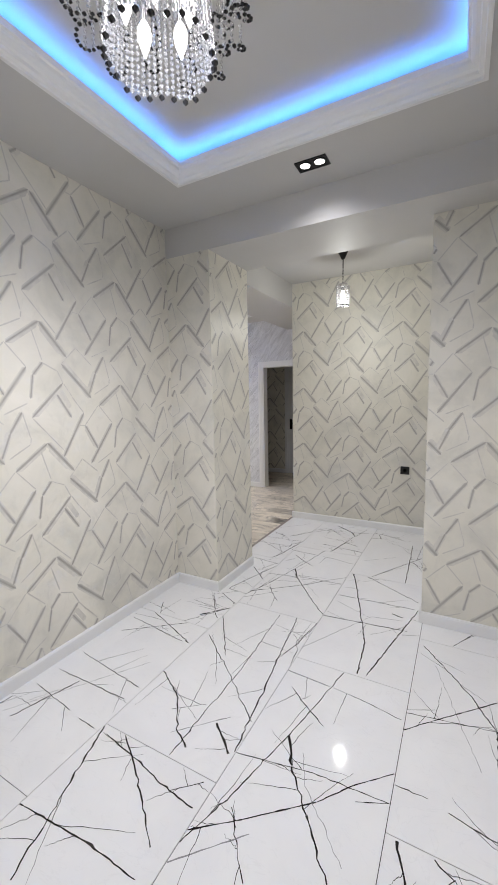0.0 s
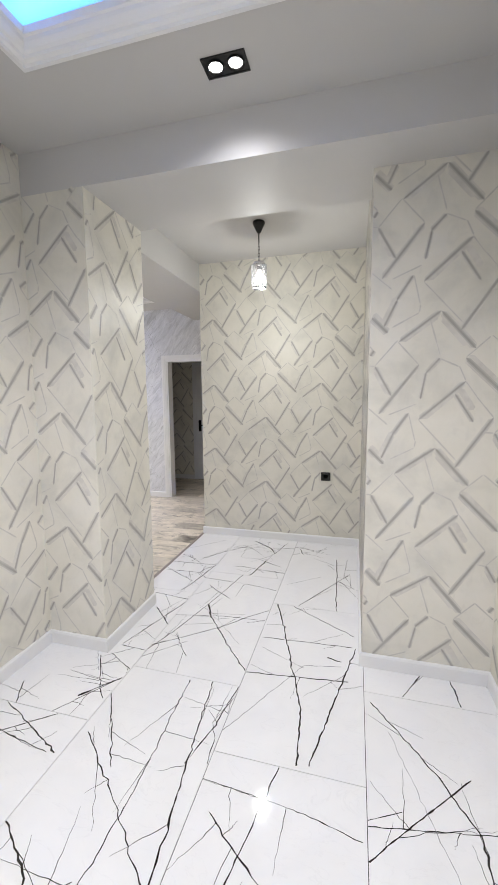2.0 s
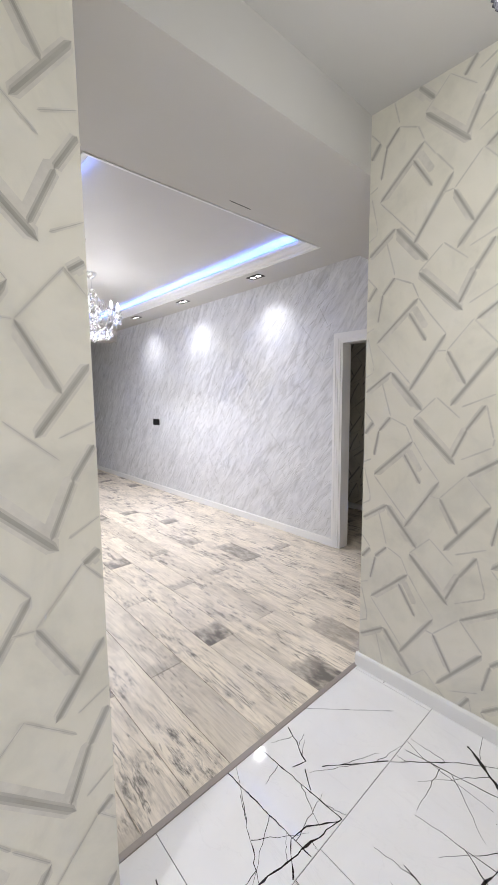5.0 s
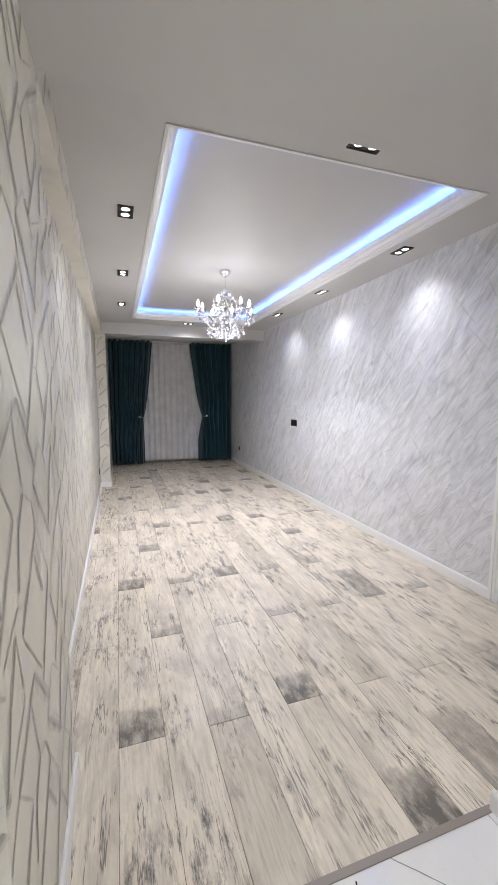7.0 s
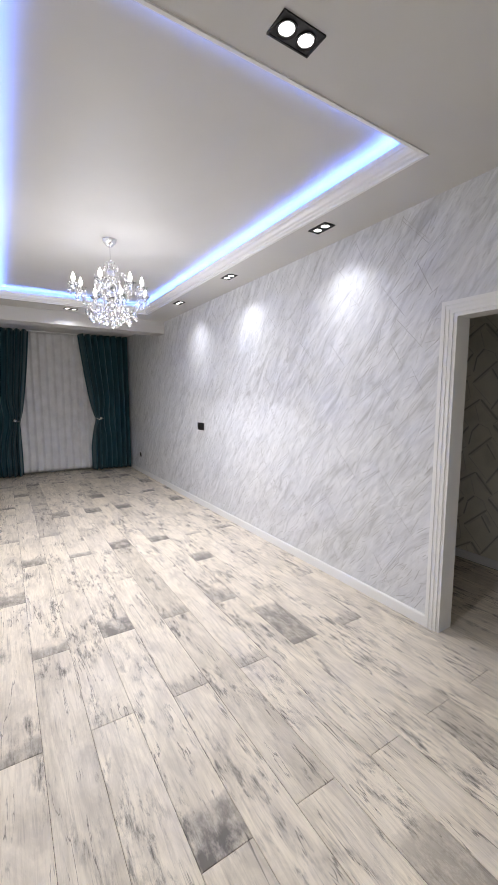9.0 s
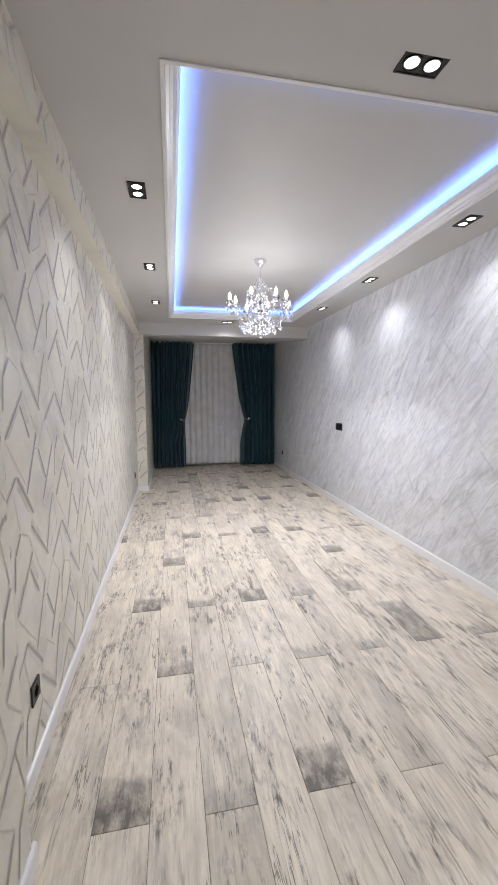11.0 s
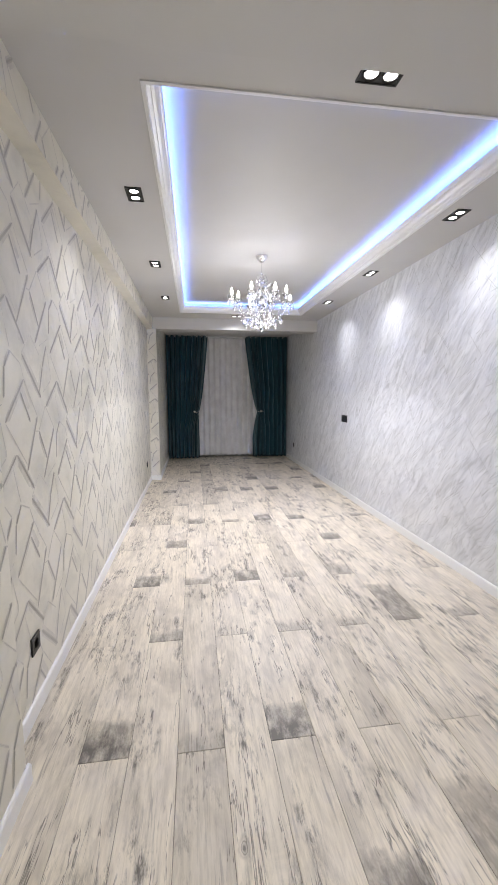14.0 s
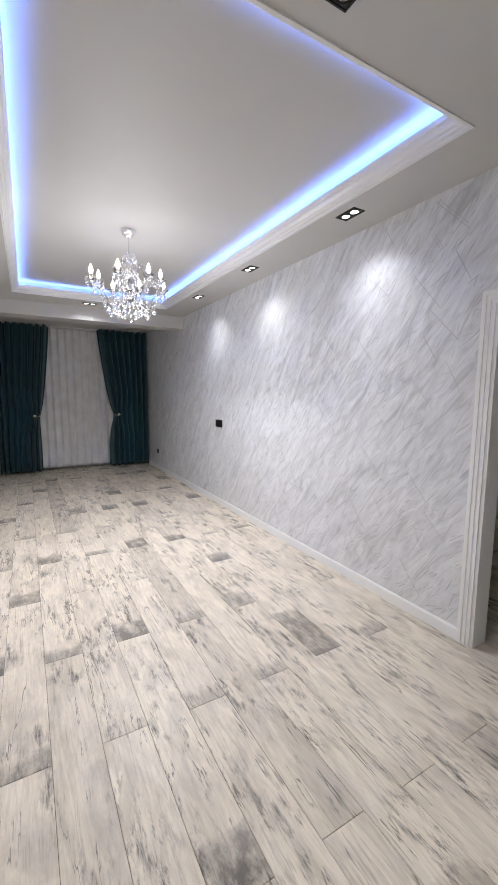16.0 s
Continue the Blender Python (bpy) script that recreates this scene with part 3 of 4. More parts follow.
for x, y, z, turn in ((-3.775, 3.305, ZL, 0), (-5.12, 3.305, ZL, 0), (-6.46, 3.305, ZL, 0), (-3.77, 5.525, ZL, 0), (-5.13, 5.52, ZL, 0), (-6.43, 5.51, ZL, 0),
                      (-2.68, 4.413, ZL, 90), (-7.56, 4.37, ZL, 90), (-0.77, 2.19, ZH, 0)):
    downlight(x, y, z, turn)
    lamp("downlight_lamp", "SPOT", SPOT_W * (0.5 if z == ZH else 1.25 if x == -2.68 else 1.0), WARM, pose(x, y, z - 0.02), radius=0.05, cone=122 if z == ZL and turn == 0 else 150, blend=1.0)


# ---- beads and drops ----
def bead(bm, x, y, z, r, tall=1.0, mat=0):
    ring = [bm.verts.new((x + r * math.cos(a), y + r * math.sin(a), z)) for a in [math.pi / 3 * i for i in range(6)]]
    t, b = bm.verts.new((x, y, z + r * tall)), bm.verts.new((x, y, z - r * tall))
    for i in range(6):
        j = (i + 1) % 6
        bm.faces.new((ring[i], ring[j], t)).material_index = mat
        bm.faces.new((ring[j], ring[i], b)).material_index = mat


def pear(bm, x, y, z, h, w):
    """A faceted hanging drop whose top is at z."""
    lathe(bm, [(0.001, z), (w * 0.35, z - h * 0.3), (w, z - h * 0.68), (w * 0.62, z - h * 0.9), (0.001, z - h)], x, y, 8)


def flame(bm, x, y, z, up, h=0.10, r=0.017):
    prof = [(0.4, 0.0), (0.85, 0.18), (1.0, 0.36), (0.8, 0.58), (0.42, 0.8), (0.12, 0.97)]
    lathe(bm, sorted([(r * a, z + up * h * b) for a, b in prof], key=lambda q: q[1]), x, y, 14)


# ---- living room chandelier ----
CX, CY = -5.15, 4.36


def living_chandelier():
    ch = tagged(new("chandelier"), "chrome eight-arm crystal chandelier with lit candle bulbs", "chandelier")
    part("canopy", lathe(bmesh.new(), [(0.022, 2.80), (0.03, 2.812), (0.05, 2.828), (0.055, 2.84), (0.062, 2.85), (0.062, 2.859)], 0, 0, 24), M_CHROME, ch, smooth=True)
    part("stem", lathe(bmesh.new(), [(0.004, 2.68), (0.004, 2.80)], 0, 0, 8), M_CHROME, ch)
    part("column", lathe(bmesh.new(), [(0.006, 2.27), (0.026, 2.29), (0.03, 2.31), (0.014, 2.33), (0.012, 2.37), (0.03, 2.39), (0.036, 2.42), (0.02, 2.46), (0.013, 2.52), (0.024, 2.56), (0.026, 2.60), (0.012, 2.63), (0.01, 2.66), (0.02, 2.675), (0.005, 2.69)], 0, 0, 16), M_CRYSTAL, ch, "clear turned crystal column", True)
    part("hub", lathe(bmesh.new(), [(0.012, 2.30), (0.04, 2.31), (0.045, 2.325), (0.03, 2.34), (0.014, 2.35)], 0, 0, 20), M_CHROME, ch, smooth=True)
    for i in range(8):
        a = 2 * math.pi * (i + 0.3) / 8
        low = i % 2 == 1
        R, zc = (0.265, 2.43) if low else (0.325, 2.405)
        c, s = math.cos(a), math.sin(a)
        pts = []
        for k in range(13):
            f = k / 12
            r = 0.03 + (R - 0.03) * f
            z = 2.33 - 0.085 * math.sin(math.pi * min(1, f * 1.2)) + (0 if f < 0.5 else ((f - 0.5) / 0.5) ** 2.2 * (zc - 2.33 - 0.012))
            pts.append((r * c, r * s, z))
        arm = part("arm", tube(bmesh.new(), pts, 0.0055, 8), M_CHROME, ch, smooth=True)
        x, y = R * c, R * s
        part("cup", lathe(bmesh.new(), [(0.008, zc - 0.012), (0.016, zc), (0.044, zc + 0.03), (0.047, zc + 0.034), (0.014, zc + 0.014), (0.012, zc + 0.05), (0.001, zc + 0.05)], x, y, 16), M_CRYSTAL, arm, "flared clear glass cup")
        bm = bmesh.new()
        flame(bm, x, y, zc + 0.045, 1, 0.076, 0.0165)
        part("bulb", bm, M_BULB, arm, "glowing frosted candle bulb", True)
        bm = bmesh.new()
        for k in range(7):
            b = 2 * math.pi * k / 7
            bx, by = x + 0.043 * math.cos(b), y + 0.043 * math.sin(b)
            bead(bm, bx, by, zc + 0.004, 0.0055)
            bead(bm, bx, by, zc - 0.008, 0.0055)
            pear(bm, bx, by, zc - 0.014, 0.036, 0.0085)
        tagged(part("drops", bm, M_CRYSTAL, arm, "ring of hanging crystal drops"), kind="stuff")
        for f, h in ((5, 0.055), (8, 0.065), (11, 0.05)):
            px, py, pz = pts[f]
            bm = bmesh.new()
            pear(bm, px, py, pz - 0.006, h + 0.01, 0.014)
            part("pendant", bm, M_CRYSTAL, arm, "faceted crystal pendant")
        # upper scroll with its drop
        pts2 = [((0.02 + 0.12 * f) * c, (0.02 + 0.12 * f) * s, 2.50 + 0.10 * math.sin(math.pi * f * 0.8) - 0.02 * f) for f in [k / 9 for k in range(10)]]
        scroll = part("scroll", tube(bmesh.new(), pts2, 0.0035, 6), M_CRYSTAL, ch, smooth=True)
        bm = bmesh.new()
        ex, ey, ez = pts2[-1]
        bead(bm, ex, ey, ez - 0.008, 0.006)
        pear(bm, ex, ey, ez - 0.014, 0.06, 0.012)
        part("drop", bm, M_CRYSTAL, scroll)
        bm = bmesh.new()
        rr = 0.055
        pear(bm, rr * c, rr * s, 2.655, 0.055, 0.011)
        bead(bm, rr * 0.7 * c, rr * 0.7 * s, 2.668, 0.006)
        part("crown_drop", bm, M_CRYSTAL, ch)
        bm = bmesh.new()
        for r2, z2, h2 in ((0.13, 2.265, 0.075), (0.07, 2.24, 0.085)):
            bead(bm, r2 * math.cos(a + 0.3), r2 * math.sin(a + 0.3), z2, 0.007)
            pear(bm, r2 * math.cos(a + 0.3), r2 * math.sin(a + 0.3), z2 - 0.008, h2, 0.019)
        part("lower_drop", bm, M_CRYSTAL, ch)
    for i in range(6):
        a = 2 * math.pi * i / 6 + 0.2
        loop = [(0.03, 2.36), (0.075, 2.36), (0.105, 2.385), (0.11, 2.42), (0.09, 2.46), (0.06, 2.50), (0.035, 2.53), (0.02, 2.55)]
        part("glass_loop", tube(bmesh.new(), [(r * math.cos(a), r * math.sin(a), z) for r, z in loop], 0.009, 8), M_CRYSTAL, ch, "bent clear glass loop", True)
    for i in range(14):
        a = 2 * math.pi * i / 14
        r, z = (0.2, 2.262) if i % 2 else (0.16, 2.225)
        bm = bmesh.new()
        for k in range(3):
            bead(bm, r * math.cos(a), r * math.sin(a), z - 0.013 * k, 0.0065)
        lathe(bm, [(0.002, z - 0.035), (0.013, z - 0.042), (0.019, z - 0.054), (0.013, z - 0.067), (0.002, z - 0.073)], r * math.cos(a), r * math.sin(a), 8)
        part("ball_drop", bm, M_CRYSTAL, ch, "round faceted crystal ball")
    bm = bmesh.new()
    bead(bm, 0, 0, 2.235, 0.012)
    pear(bm, 0, 0, 2.222, 0.11, 0.022)
    part("finial", bm, M_CRYSTAL, ch, "large crystal finial")
    ch.matrix_world = pose(CX, CY, 0)
    return ch


living_chandelier()
for i in range(8):
    a = 2 * math.pi * (i + 0.3) / 8
    r, z = (0.265, 2.575) if i % 2 else (0.325, 2.55)
    lamp("candle_bulb_lamp", "POINT", 0.45, WARM, pose(CX + r * math.cos(a), CY + r * math.sin(a), z), radius=0.02)
lamp("chandelier_lamp", "POINT", POINT_W, WARM, pose(CX, CY, 1.82), radius=0.27)
lamp("chandelier_down_lamp", "SPOT", POINT_W * 2.1, WARM, pose(CX, CY, 1.82), radius=0.27, cone=176, blend=0.35)


# ---- hall chandelier ----
def hall_chandelier():
    ch = tagged(new("chandelier"), "round chrome chandelier with clear and black bead strands", "chandelier")
    top, R = 2.825, 0.155
    part("canopy", lathe(bmesh.new(), [(0.05, 2.875), (0.075, 2.895), (0.075, 2.909)], 0, 0, 24), M_CHROME, ch, smooth=True)
    part("stem", lathe(bmesh.new(), [(0.012, 2.60), (0.012, 2.88)], 0, 0, 10), M_CHROME, ch)
    part("plate", lathe(bmesh.new(), [(0.17, top), (0.17, top + 0.014), (0.16, top + 0.02)], 0, 0, 36), M_CHROME, ch, "round chrome plate", True)
    n = 50
    for i in range(n):
        a = 2 * math.pi * i / n
        bm = bmesh.new()
        length = 0.34 + 0.012 * math.sin(a * 5) + 0.014 * (i % 2 == 0)
        m = 22
        for k in range(m):
            z = top - 0.008 - length * k / (m - 1)
            sag = 0.012 * math.sin(math.pi * k / (m - 1))
            bead(bm, (R - sag) * math.cos(a), (R - sag) * math.sin(a), z, 0.0105 if k == m - 1 else 0.008, 1.1, 1 if (k == m - 1 and i % 2 == 0) or k == 3 else 0)
        tagged(part("bead_strand", bm, [M_BEAD, M_BEAD_BLACK], ch), kind="stuff")
    # outward loops of black and clear beads
    for i in range(12):
        a = 2 * math.pi * (i + 0.5) / 12
        for tier, (z0, reach) in enumerate(((top - 0.05, 0.13), (top - 0.13, 0.12), (top - 0.21, 0.10))):
            bm = bmesh.new()
            for k in range(15):
                f = k / 14
                r = R + reach * math.sin(math.pi * f)
                z = z0 - 0.075 * f - 0.02 * math.sin(math.pi * f)
                b = a + 0.10 * math.sin(2 * math.pi * f) + 0.03 * tier
                bead(bm, r * math.cos(b), r * math.sin(b), z, 0.0069, 1.0, 1)
            for q in range(3):
                for k in range(5):
                    rr = R + reach * (0.3 + 0.27 * q)
                    bead(bm, rr * math.cos(a), rr * math.sin(a), z0 - 0.008 - 0.015 * k, 0.006, 1.2, 0)
            tagged(part("bead_loop", bm, [M_BEAD, M_BEAD_BLACK], ch), kind="stuff")
    for i in range(5):
        a = 2 * math.pi * (i + 0.2) / 5
        x, y = 0.092 * math.cos(a), 0.092 * math.sin(a)
        holder = part("lamp_arm", tube(bmesh.new(), [(0, 0, 2.68), (x * 0.5, y * 0.5, 2.695), (x, y, 2.68), (x, y, 2.62)], 0.007, 8), M_CHROME, ch, smooth=True)
        bm = bmesh.new()
        flame(bm, x, y, 2.625, -1, 0.1, 0.022)
        part("bulb", bm, M_HALL_BULB, holder, "glowing candle bulb pointing down", True)
    ch.matrix_world = pose(-0.795, 0.97, 0)


hall_chandelier()
lamp("hall_chandelier_lamp", "SPOT", 96.0, WARM, pose(-0.795, 0.97, 2.41), radius=0.14, cone=178, blend=0.9)
lamp("hall_chandelier_glow", "POINT", 7.0, (0.93, 0.96, 1.08), pose(-0.795, 0.97, 2.41), radius=0.14)


# ---- alcove pendant ----
def pendant():
    p = tagged(new("pendant_lamp"), "small black pendant lamp with a clear beaded glass shade", "pendant lamp")
    part("canopy", lathe(bmesh.new(), [(0.008, ZA - 0.085), (0.016, ZA - 0.08), (0.03, ZA - 0.05), (0.045, ZA - 0.022), (0.048, ZA - 0.008), (0.046, ZA - 0.0008)], 0, 0, 24), M_BLACKMETAL, p, "black conical canopy", True)
    part("rod", lathe(bmesh.new(), [(0.005, ZA - 0.16), (0.005, ZA - 0.08)], 0, 0, 10), M_BLACKMETAL, p)
    for k in range(5):
        pts = []
        for i in range(13):
            b = 2 * math.pi * i / 12
            h, w = 0.016 * math.cos(b), 0.007 * math.sin(b)
            pts.append((w, 0, h) if k % 2 else (0, w, h))
        link = bmesh.new()
        tube(link, [(q[0], q[1], q[2] + ZA - 0.172 - 0.024 * k) for q in pts], 0.002, 6)
        part("chain_link", link, M_BLACKMETAL, p)
    zt, zb = 2.525, 2.325
    part("cap", lathe(bmesh.new(), [(0.053, zt - 0.03), (0.052, zt - 0.014), (0.042, zt), (0.02, zt + 0.008), (0.006, zt + 0.012), (0.006, zt + 0.02)], 0, 0, 24), M_CHROME, p, "chrome cap", True)
    for i in range(22):
        a = 2 * math.pi * i / 22
        bm = bmesh.new()
        for k in range(13):
            z = zt - 0.028 - (zt - zb - 0.035) * k / 12
            r = 0.057 - (0.005 if k > 10 else 0)
            bead(bm, r * math.cos(a + 0.14 * (k % 2)), r * math.sin(a + 0.14 * (k % 2)), z, 0.0078, 1.0, 1 if k == 12 else 0)
        tagged(part("bead_strand", bm, [M_BEAD, M_BEAD_BLACK], p), kind="stuff")
    bm = bmesh.new()
    lathe(bm, [(0.008, 2.36), (0.022, 2.375), (0.027, 2.40), (0.022, 2.43), (0.013, 2.455), (0.012, 2.47)], 0, 0, 16)
    part("bulb", bm, M_PENDANT_BULB, p, "glowing bulb", True)
    part("socket", lathe(bmesh.new(), [(0.014, 2.47), (0.016, 2.49), (0.016, 2.51)], 0, 0, 14), M_BLACKMETAL, p)
    p.matrix_world = pose(-1.005, 3.69, 0)


pendant()
lamp("pendant_bulb_lamp", "POINT", 8.0, (0.985, 1.0, 0.97), pose(-1.005, 3.69, 2.255), radius=0.03)
lamp("pendant_down_lamp", "SPOT", 9.0, (1.0, 0.99, 0.97), pose(-1.005, 3.69, 2.255), radius=0.03, cone=178, blend=0.95)


# ---- curtains ----
def curtain(name, label, outer, top_in, tie_in, foot_in, mat, x, folds, amp, z0=0.03, z1=2.757, tie=1.06):
    bm = bmesh.new()
    nu, nv = folds * 8, 44
    grid = []
    for j in range(nv + 1):
        z = z0 + (z1 - z0) * j / nv
        if z >= tie:
            f = (z - tie) / (z1 - tie)
            inner = tie_in + (top_in - tie_in) * f ** 0.62
        else:
            f = (tie - z) / (tie - z0)
            inner = tie_in + (foot_in - tie_in) * min(1, f * 1.8) ** 0.6
        squeeze = math.exp(-((z - tie) / 0.28) ** 2) if tie_in != top_in else 0.0
        row = []
        for i in range(nu + 1):
            u = i / nu
            bent = u + squeeze * 0.22 * math.sin(math.pi * u) * u
            y = outer + (inner - outer) * min(1, bent)
            ph = 2 * math.pi * folds * u + 0.7 * math.sin(5 * u + 0.15 * z) + 0.06 * math.sin(2.3 * z + 9 * u)
            dx = amp * (0.75 + 0.25 * math.sin(7 * u + 1.3)) * (1 - 0.35 * squeeze) * (math.sin(ph) + 0.3 * math.sin(2 * ph + 0.2 * z))
            row.append(bm.verts.new((x + dx, y, z)))
        grid.append(row)
    for a, b in zip(grid, grid[1:]):
        for i in range(nu):
            bm.faces.new((a[i], a[i + 1], b[i + 1], b[i]))
    ob = finish(bm, name, mat, smooth=True)
    mod = ob.modifiers.new("cloth", "SOLIDIFY")
    mod.thickness = 0.003
    return tagged(ob, label, "curtain")


cur_a = curtain("curtain", "dark teal floor-length curtain tied back with a cord", 3.07, 3.98, 3.74, 3.76, M_TEAL, -10.0, 8, 0.09)
cur_b = curtain("curtain", "dark teal floor-length curtain tied back beside the wall", 5.77, 4.82, 5.12, 5.0, M_TEAL, -10.0, 8, 0.09)
curtain("sheer_curtain", "pale grey sheer curtain hanging straight to the floor", 3.5, 5.3, 5.3, 5.3, M_SHEER, -10.16, 14, 0.032, 0.05)
for cur, ya, yb in ((cur_a, 3.62, 3.75), (cur_b, 5.10, 5.24)):
    pts = [(-9.94 + 0.03 * math.sin(math.pi * k / 10), ya + (yb - ya) * k / 10, 1.06 + 0.02 * abs(k - 5) / 5) for k in range(11)]
    part("tieback", tube(bmesh.new(), pts, 0.007, 8), M_REFLECTOR, cur, "grey cord tieback", True)
    bm = bmesh.new()
    yk = 3.66 if ya < 4 else 5.18
    lathe(bm, [(0.01, -0.012), (0.028, -0.006), (0.032, 0.004), (0.018, 0.014)], 0, 0, 18)
    bm.transform(pose(-9.9, yk, 1.085, 0, 90, 0))
    part("knob", bm, M_REFLECTOR, cur, "round silver tieback knob", True)
rail = tagged(finish(boxes((-10.2, -10.06, 3.05, LY1, 2.745, 2.76)), "curtain_rail", M_TRIM), "white ceiling-mounted curtain rail", "curtain rail")


# ---- sockets ----
def socket(m, count, label):
    s = tagged(new("wall_socket"), label, "socket", "black wall sockets")
    w, hh = (0.045, 0.043) if count == 1 else (0.1, 0.05)
    bm = boxes((-w, w, -0.009, -0.0005, -hh, hh))
    part("frame", bevelled(bm, 0.003, 2), M_BLACK, s)
    for k in range(count):
        cx = (k - (count - 1) / 2) * 0.086
        bm = lathe(bmesh.new(), [(0.022, 0), (0.024, 0.0006), (0.028, 0.0006), (0.029, 0.0)], 0, 0, 20)
        bm.transform(pose(cx, -0.009, 0, 90, 0, 0))
        well = part("insert", bm, M_BLACK, s)
        for d in (-0.0095, 0.0095):
            hole = lathe(bmesh.new(), [(0.0028, 0.0), (0.0028, 0.0012)], 0, 0, 8)
            hole.transform(pose(cx + d, -0.0098, 0, 90, 0, 0))
            part("contact", hole, M_BLACK, well)
    s.matrix_world = m
    return s


socket(pose(-0.522, AY, 0.69), 1, "single black socket on the beige wallpaper")
socket(pose(-6.44, LY1, 1.115), 2, "double black socket on the silver wallpaper")
socket(pose(-9.32, LY1, 0.364), 1, "single black socket low on the silver wall")
socket(pose(-2.86, LY0, 0.325, 0, 0, 180), 1, "single black socket above the baseboard")
socket(pose(-7.31, LY0, 0.369, 0, 0, 180), 1, "single black socket near the column")

# ---- tile floor ----
PITCH_U, PITCH_V = 0.615, 1.225
FACES = {
    "i": [(4, .41, 0, .597, .269), (5, .118, .13, .2, 0), (6, .444, .963, .614, .793), (4, .444, .529, .612, .517), (5, .446, .541, .53, .81, .612, 1.08), (4, .32, 1.16, .612, 1.12),
          (5, .437, .442, .614, .349), (5, .381, .415, .533, .195, .595, .134), (9, .464, .115, .608, .283), (-4, .3, .5, .45, .3)],
    "j": [(5, .046, .276, .01, .05), (5, .164, .196, .264, .507), (4, .076, .391, .389, .353), (4, .477, .341, .587, .335), (4, .079, .522, .573, .529), (5, .083, .684, .583, .622),
          (4, .066, 1.106, .551, 1.039), (6, .16, 1.22, .585, 1.045), (5, .11, .951, .45, 1.22), (-3, .1, .2, .5, .8)],
    "a": [(5, 0, .14, .08, .38, .165, .70, .28, 1.22), (11, .17, .71, .235, .585), (7, .235, .58, .355, .43, .48, .27, .61, .12), (4, 0, .53, .325, .595, .61, .61),
          (5, 0, .19, .155, .31, .37, .49, .48, .62, .61, .74), (3, .5, .56, .61, .61), (-3, .255, .66, .31, .53, .51, .33), (4, .1, .33, .25, .15),
          (3, 0, 1.1, .4, 1.07, .6, 1.03), (5, .07, .99, .2, .89, .29, .83), (-5, .0, .08, .2, .28)],
    "b": [(8, .04, 1.215, .135, .93, .325, .31, .345, .02), (7, .575, .835, .475, .40, .395, .03), (5, .025, .815, .555, .845), (5, .155, 1.215, .27, 1.14, .565, .955),
          (6, 0, .49, .535, .55), (-4, .04, .72, .3, .6), (8, .42, .72, .5, .70), (-4, .0, .1, .3, .62, .5, .66)],
    "c": [(7, 0, .40, .2, .28, .31, .13, .41, .07), (3, .22, .21, .35, .31), (11, .46, .24, .59, .13), (6, .47, 1.22, .58, .38, .61, .15), (4, .35, 1.2, .38, .63, .37, .01),
          (5, .04, .79, .29, .59, .6, .32), (5, .0, 1.02, .24, .67), (5, .61, 1.22, .57, .94, .52, .76), (3, .61, 1.14, .56, .98, .6, .9, .61, .78), (-4, .3, .1, .5, .3)],
    "d": [(6, .0, 1.22, .21, .66), (6, .13, 1.22, .25, 1.145, .41, 1.035, .54, .935), (7, .05, 1.185, .26, 1.155, .47, 1.115, .59, 1.105), (6, 0, .815, .33, .845, .56, .845),
          (3, .47, 1.115, .57, 1.205), (5, .1, .1, .35, .5, .55, .6), (4, .0, .4, .6, .2)],
    "e": [(6, .03, 1.16, .26, .85, .37, .65), (5, 0, .47, .17, .64, .39, .85), (3, 0, .6, .12, .66), (4, 0, .58, .37, .65, .6, .7), (3, 0, .19, .12, .19), (4, .19, .17, .34, .14, .6, .1),
          (7, .37, .65, .36, .4, .4, .2), (-3, .1, 1.0, .3, .4)],
    "g": [(4, .0, .46, .19, .66, .37, .8), (11, .19, .77, .39, .62, .45, .5), (5, .52, .79, .45, .5), (4, .02, .56, .24, .6, .61, .67), (5, .32, .35, .41, .3, .55, .23),
          (10, .41, .33, .34, .01), (4, .21, .16, .39, .13, .61, .11), (5, .47, .12, .61, .11), (3, .44, .5, .41, .33)],
    "h": [(5, .19, .49, .61, .51), (4, .2, .32, .61, .34), (7, .61, .51, .53, .09, .5, .01), (5, .22, .66, .38, .59, .36, .53), (4, .4, .56, .47, .51), (5, .61, .5, .54, .4, .53, .33, .61, .25),
          (4, .44, .62, .61, .84), (-4, .2, .8, .5, 1.1), (3, .3, .3, .56, .16)],
    "f": [(7, .41, .87, .43, .43, .445, .01), (5, .515, .58, .185, .01), (5, 0, 1.09, .28, 1.02), (4, .0, .9, .3, 1.1), (7, .05, 1.05, .1, .93), (5, .44, .45, .56, .36), (4, .5, .9, .48, .5), (-4, .05, .3, .3, .5)],
}
TILE_MESH = {}


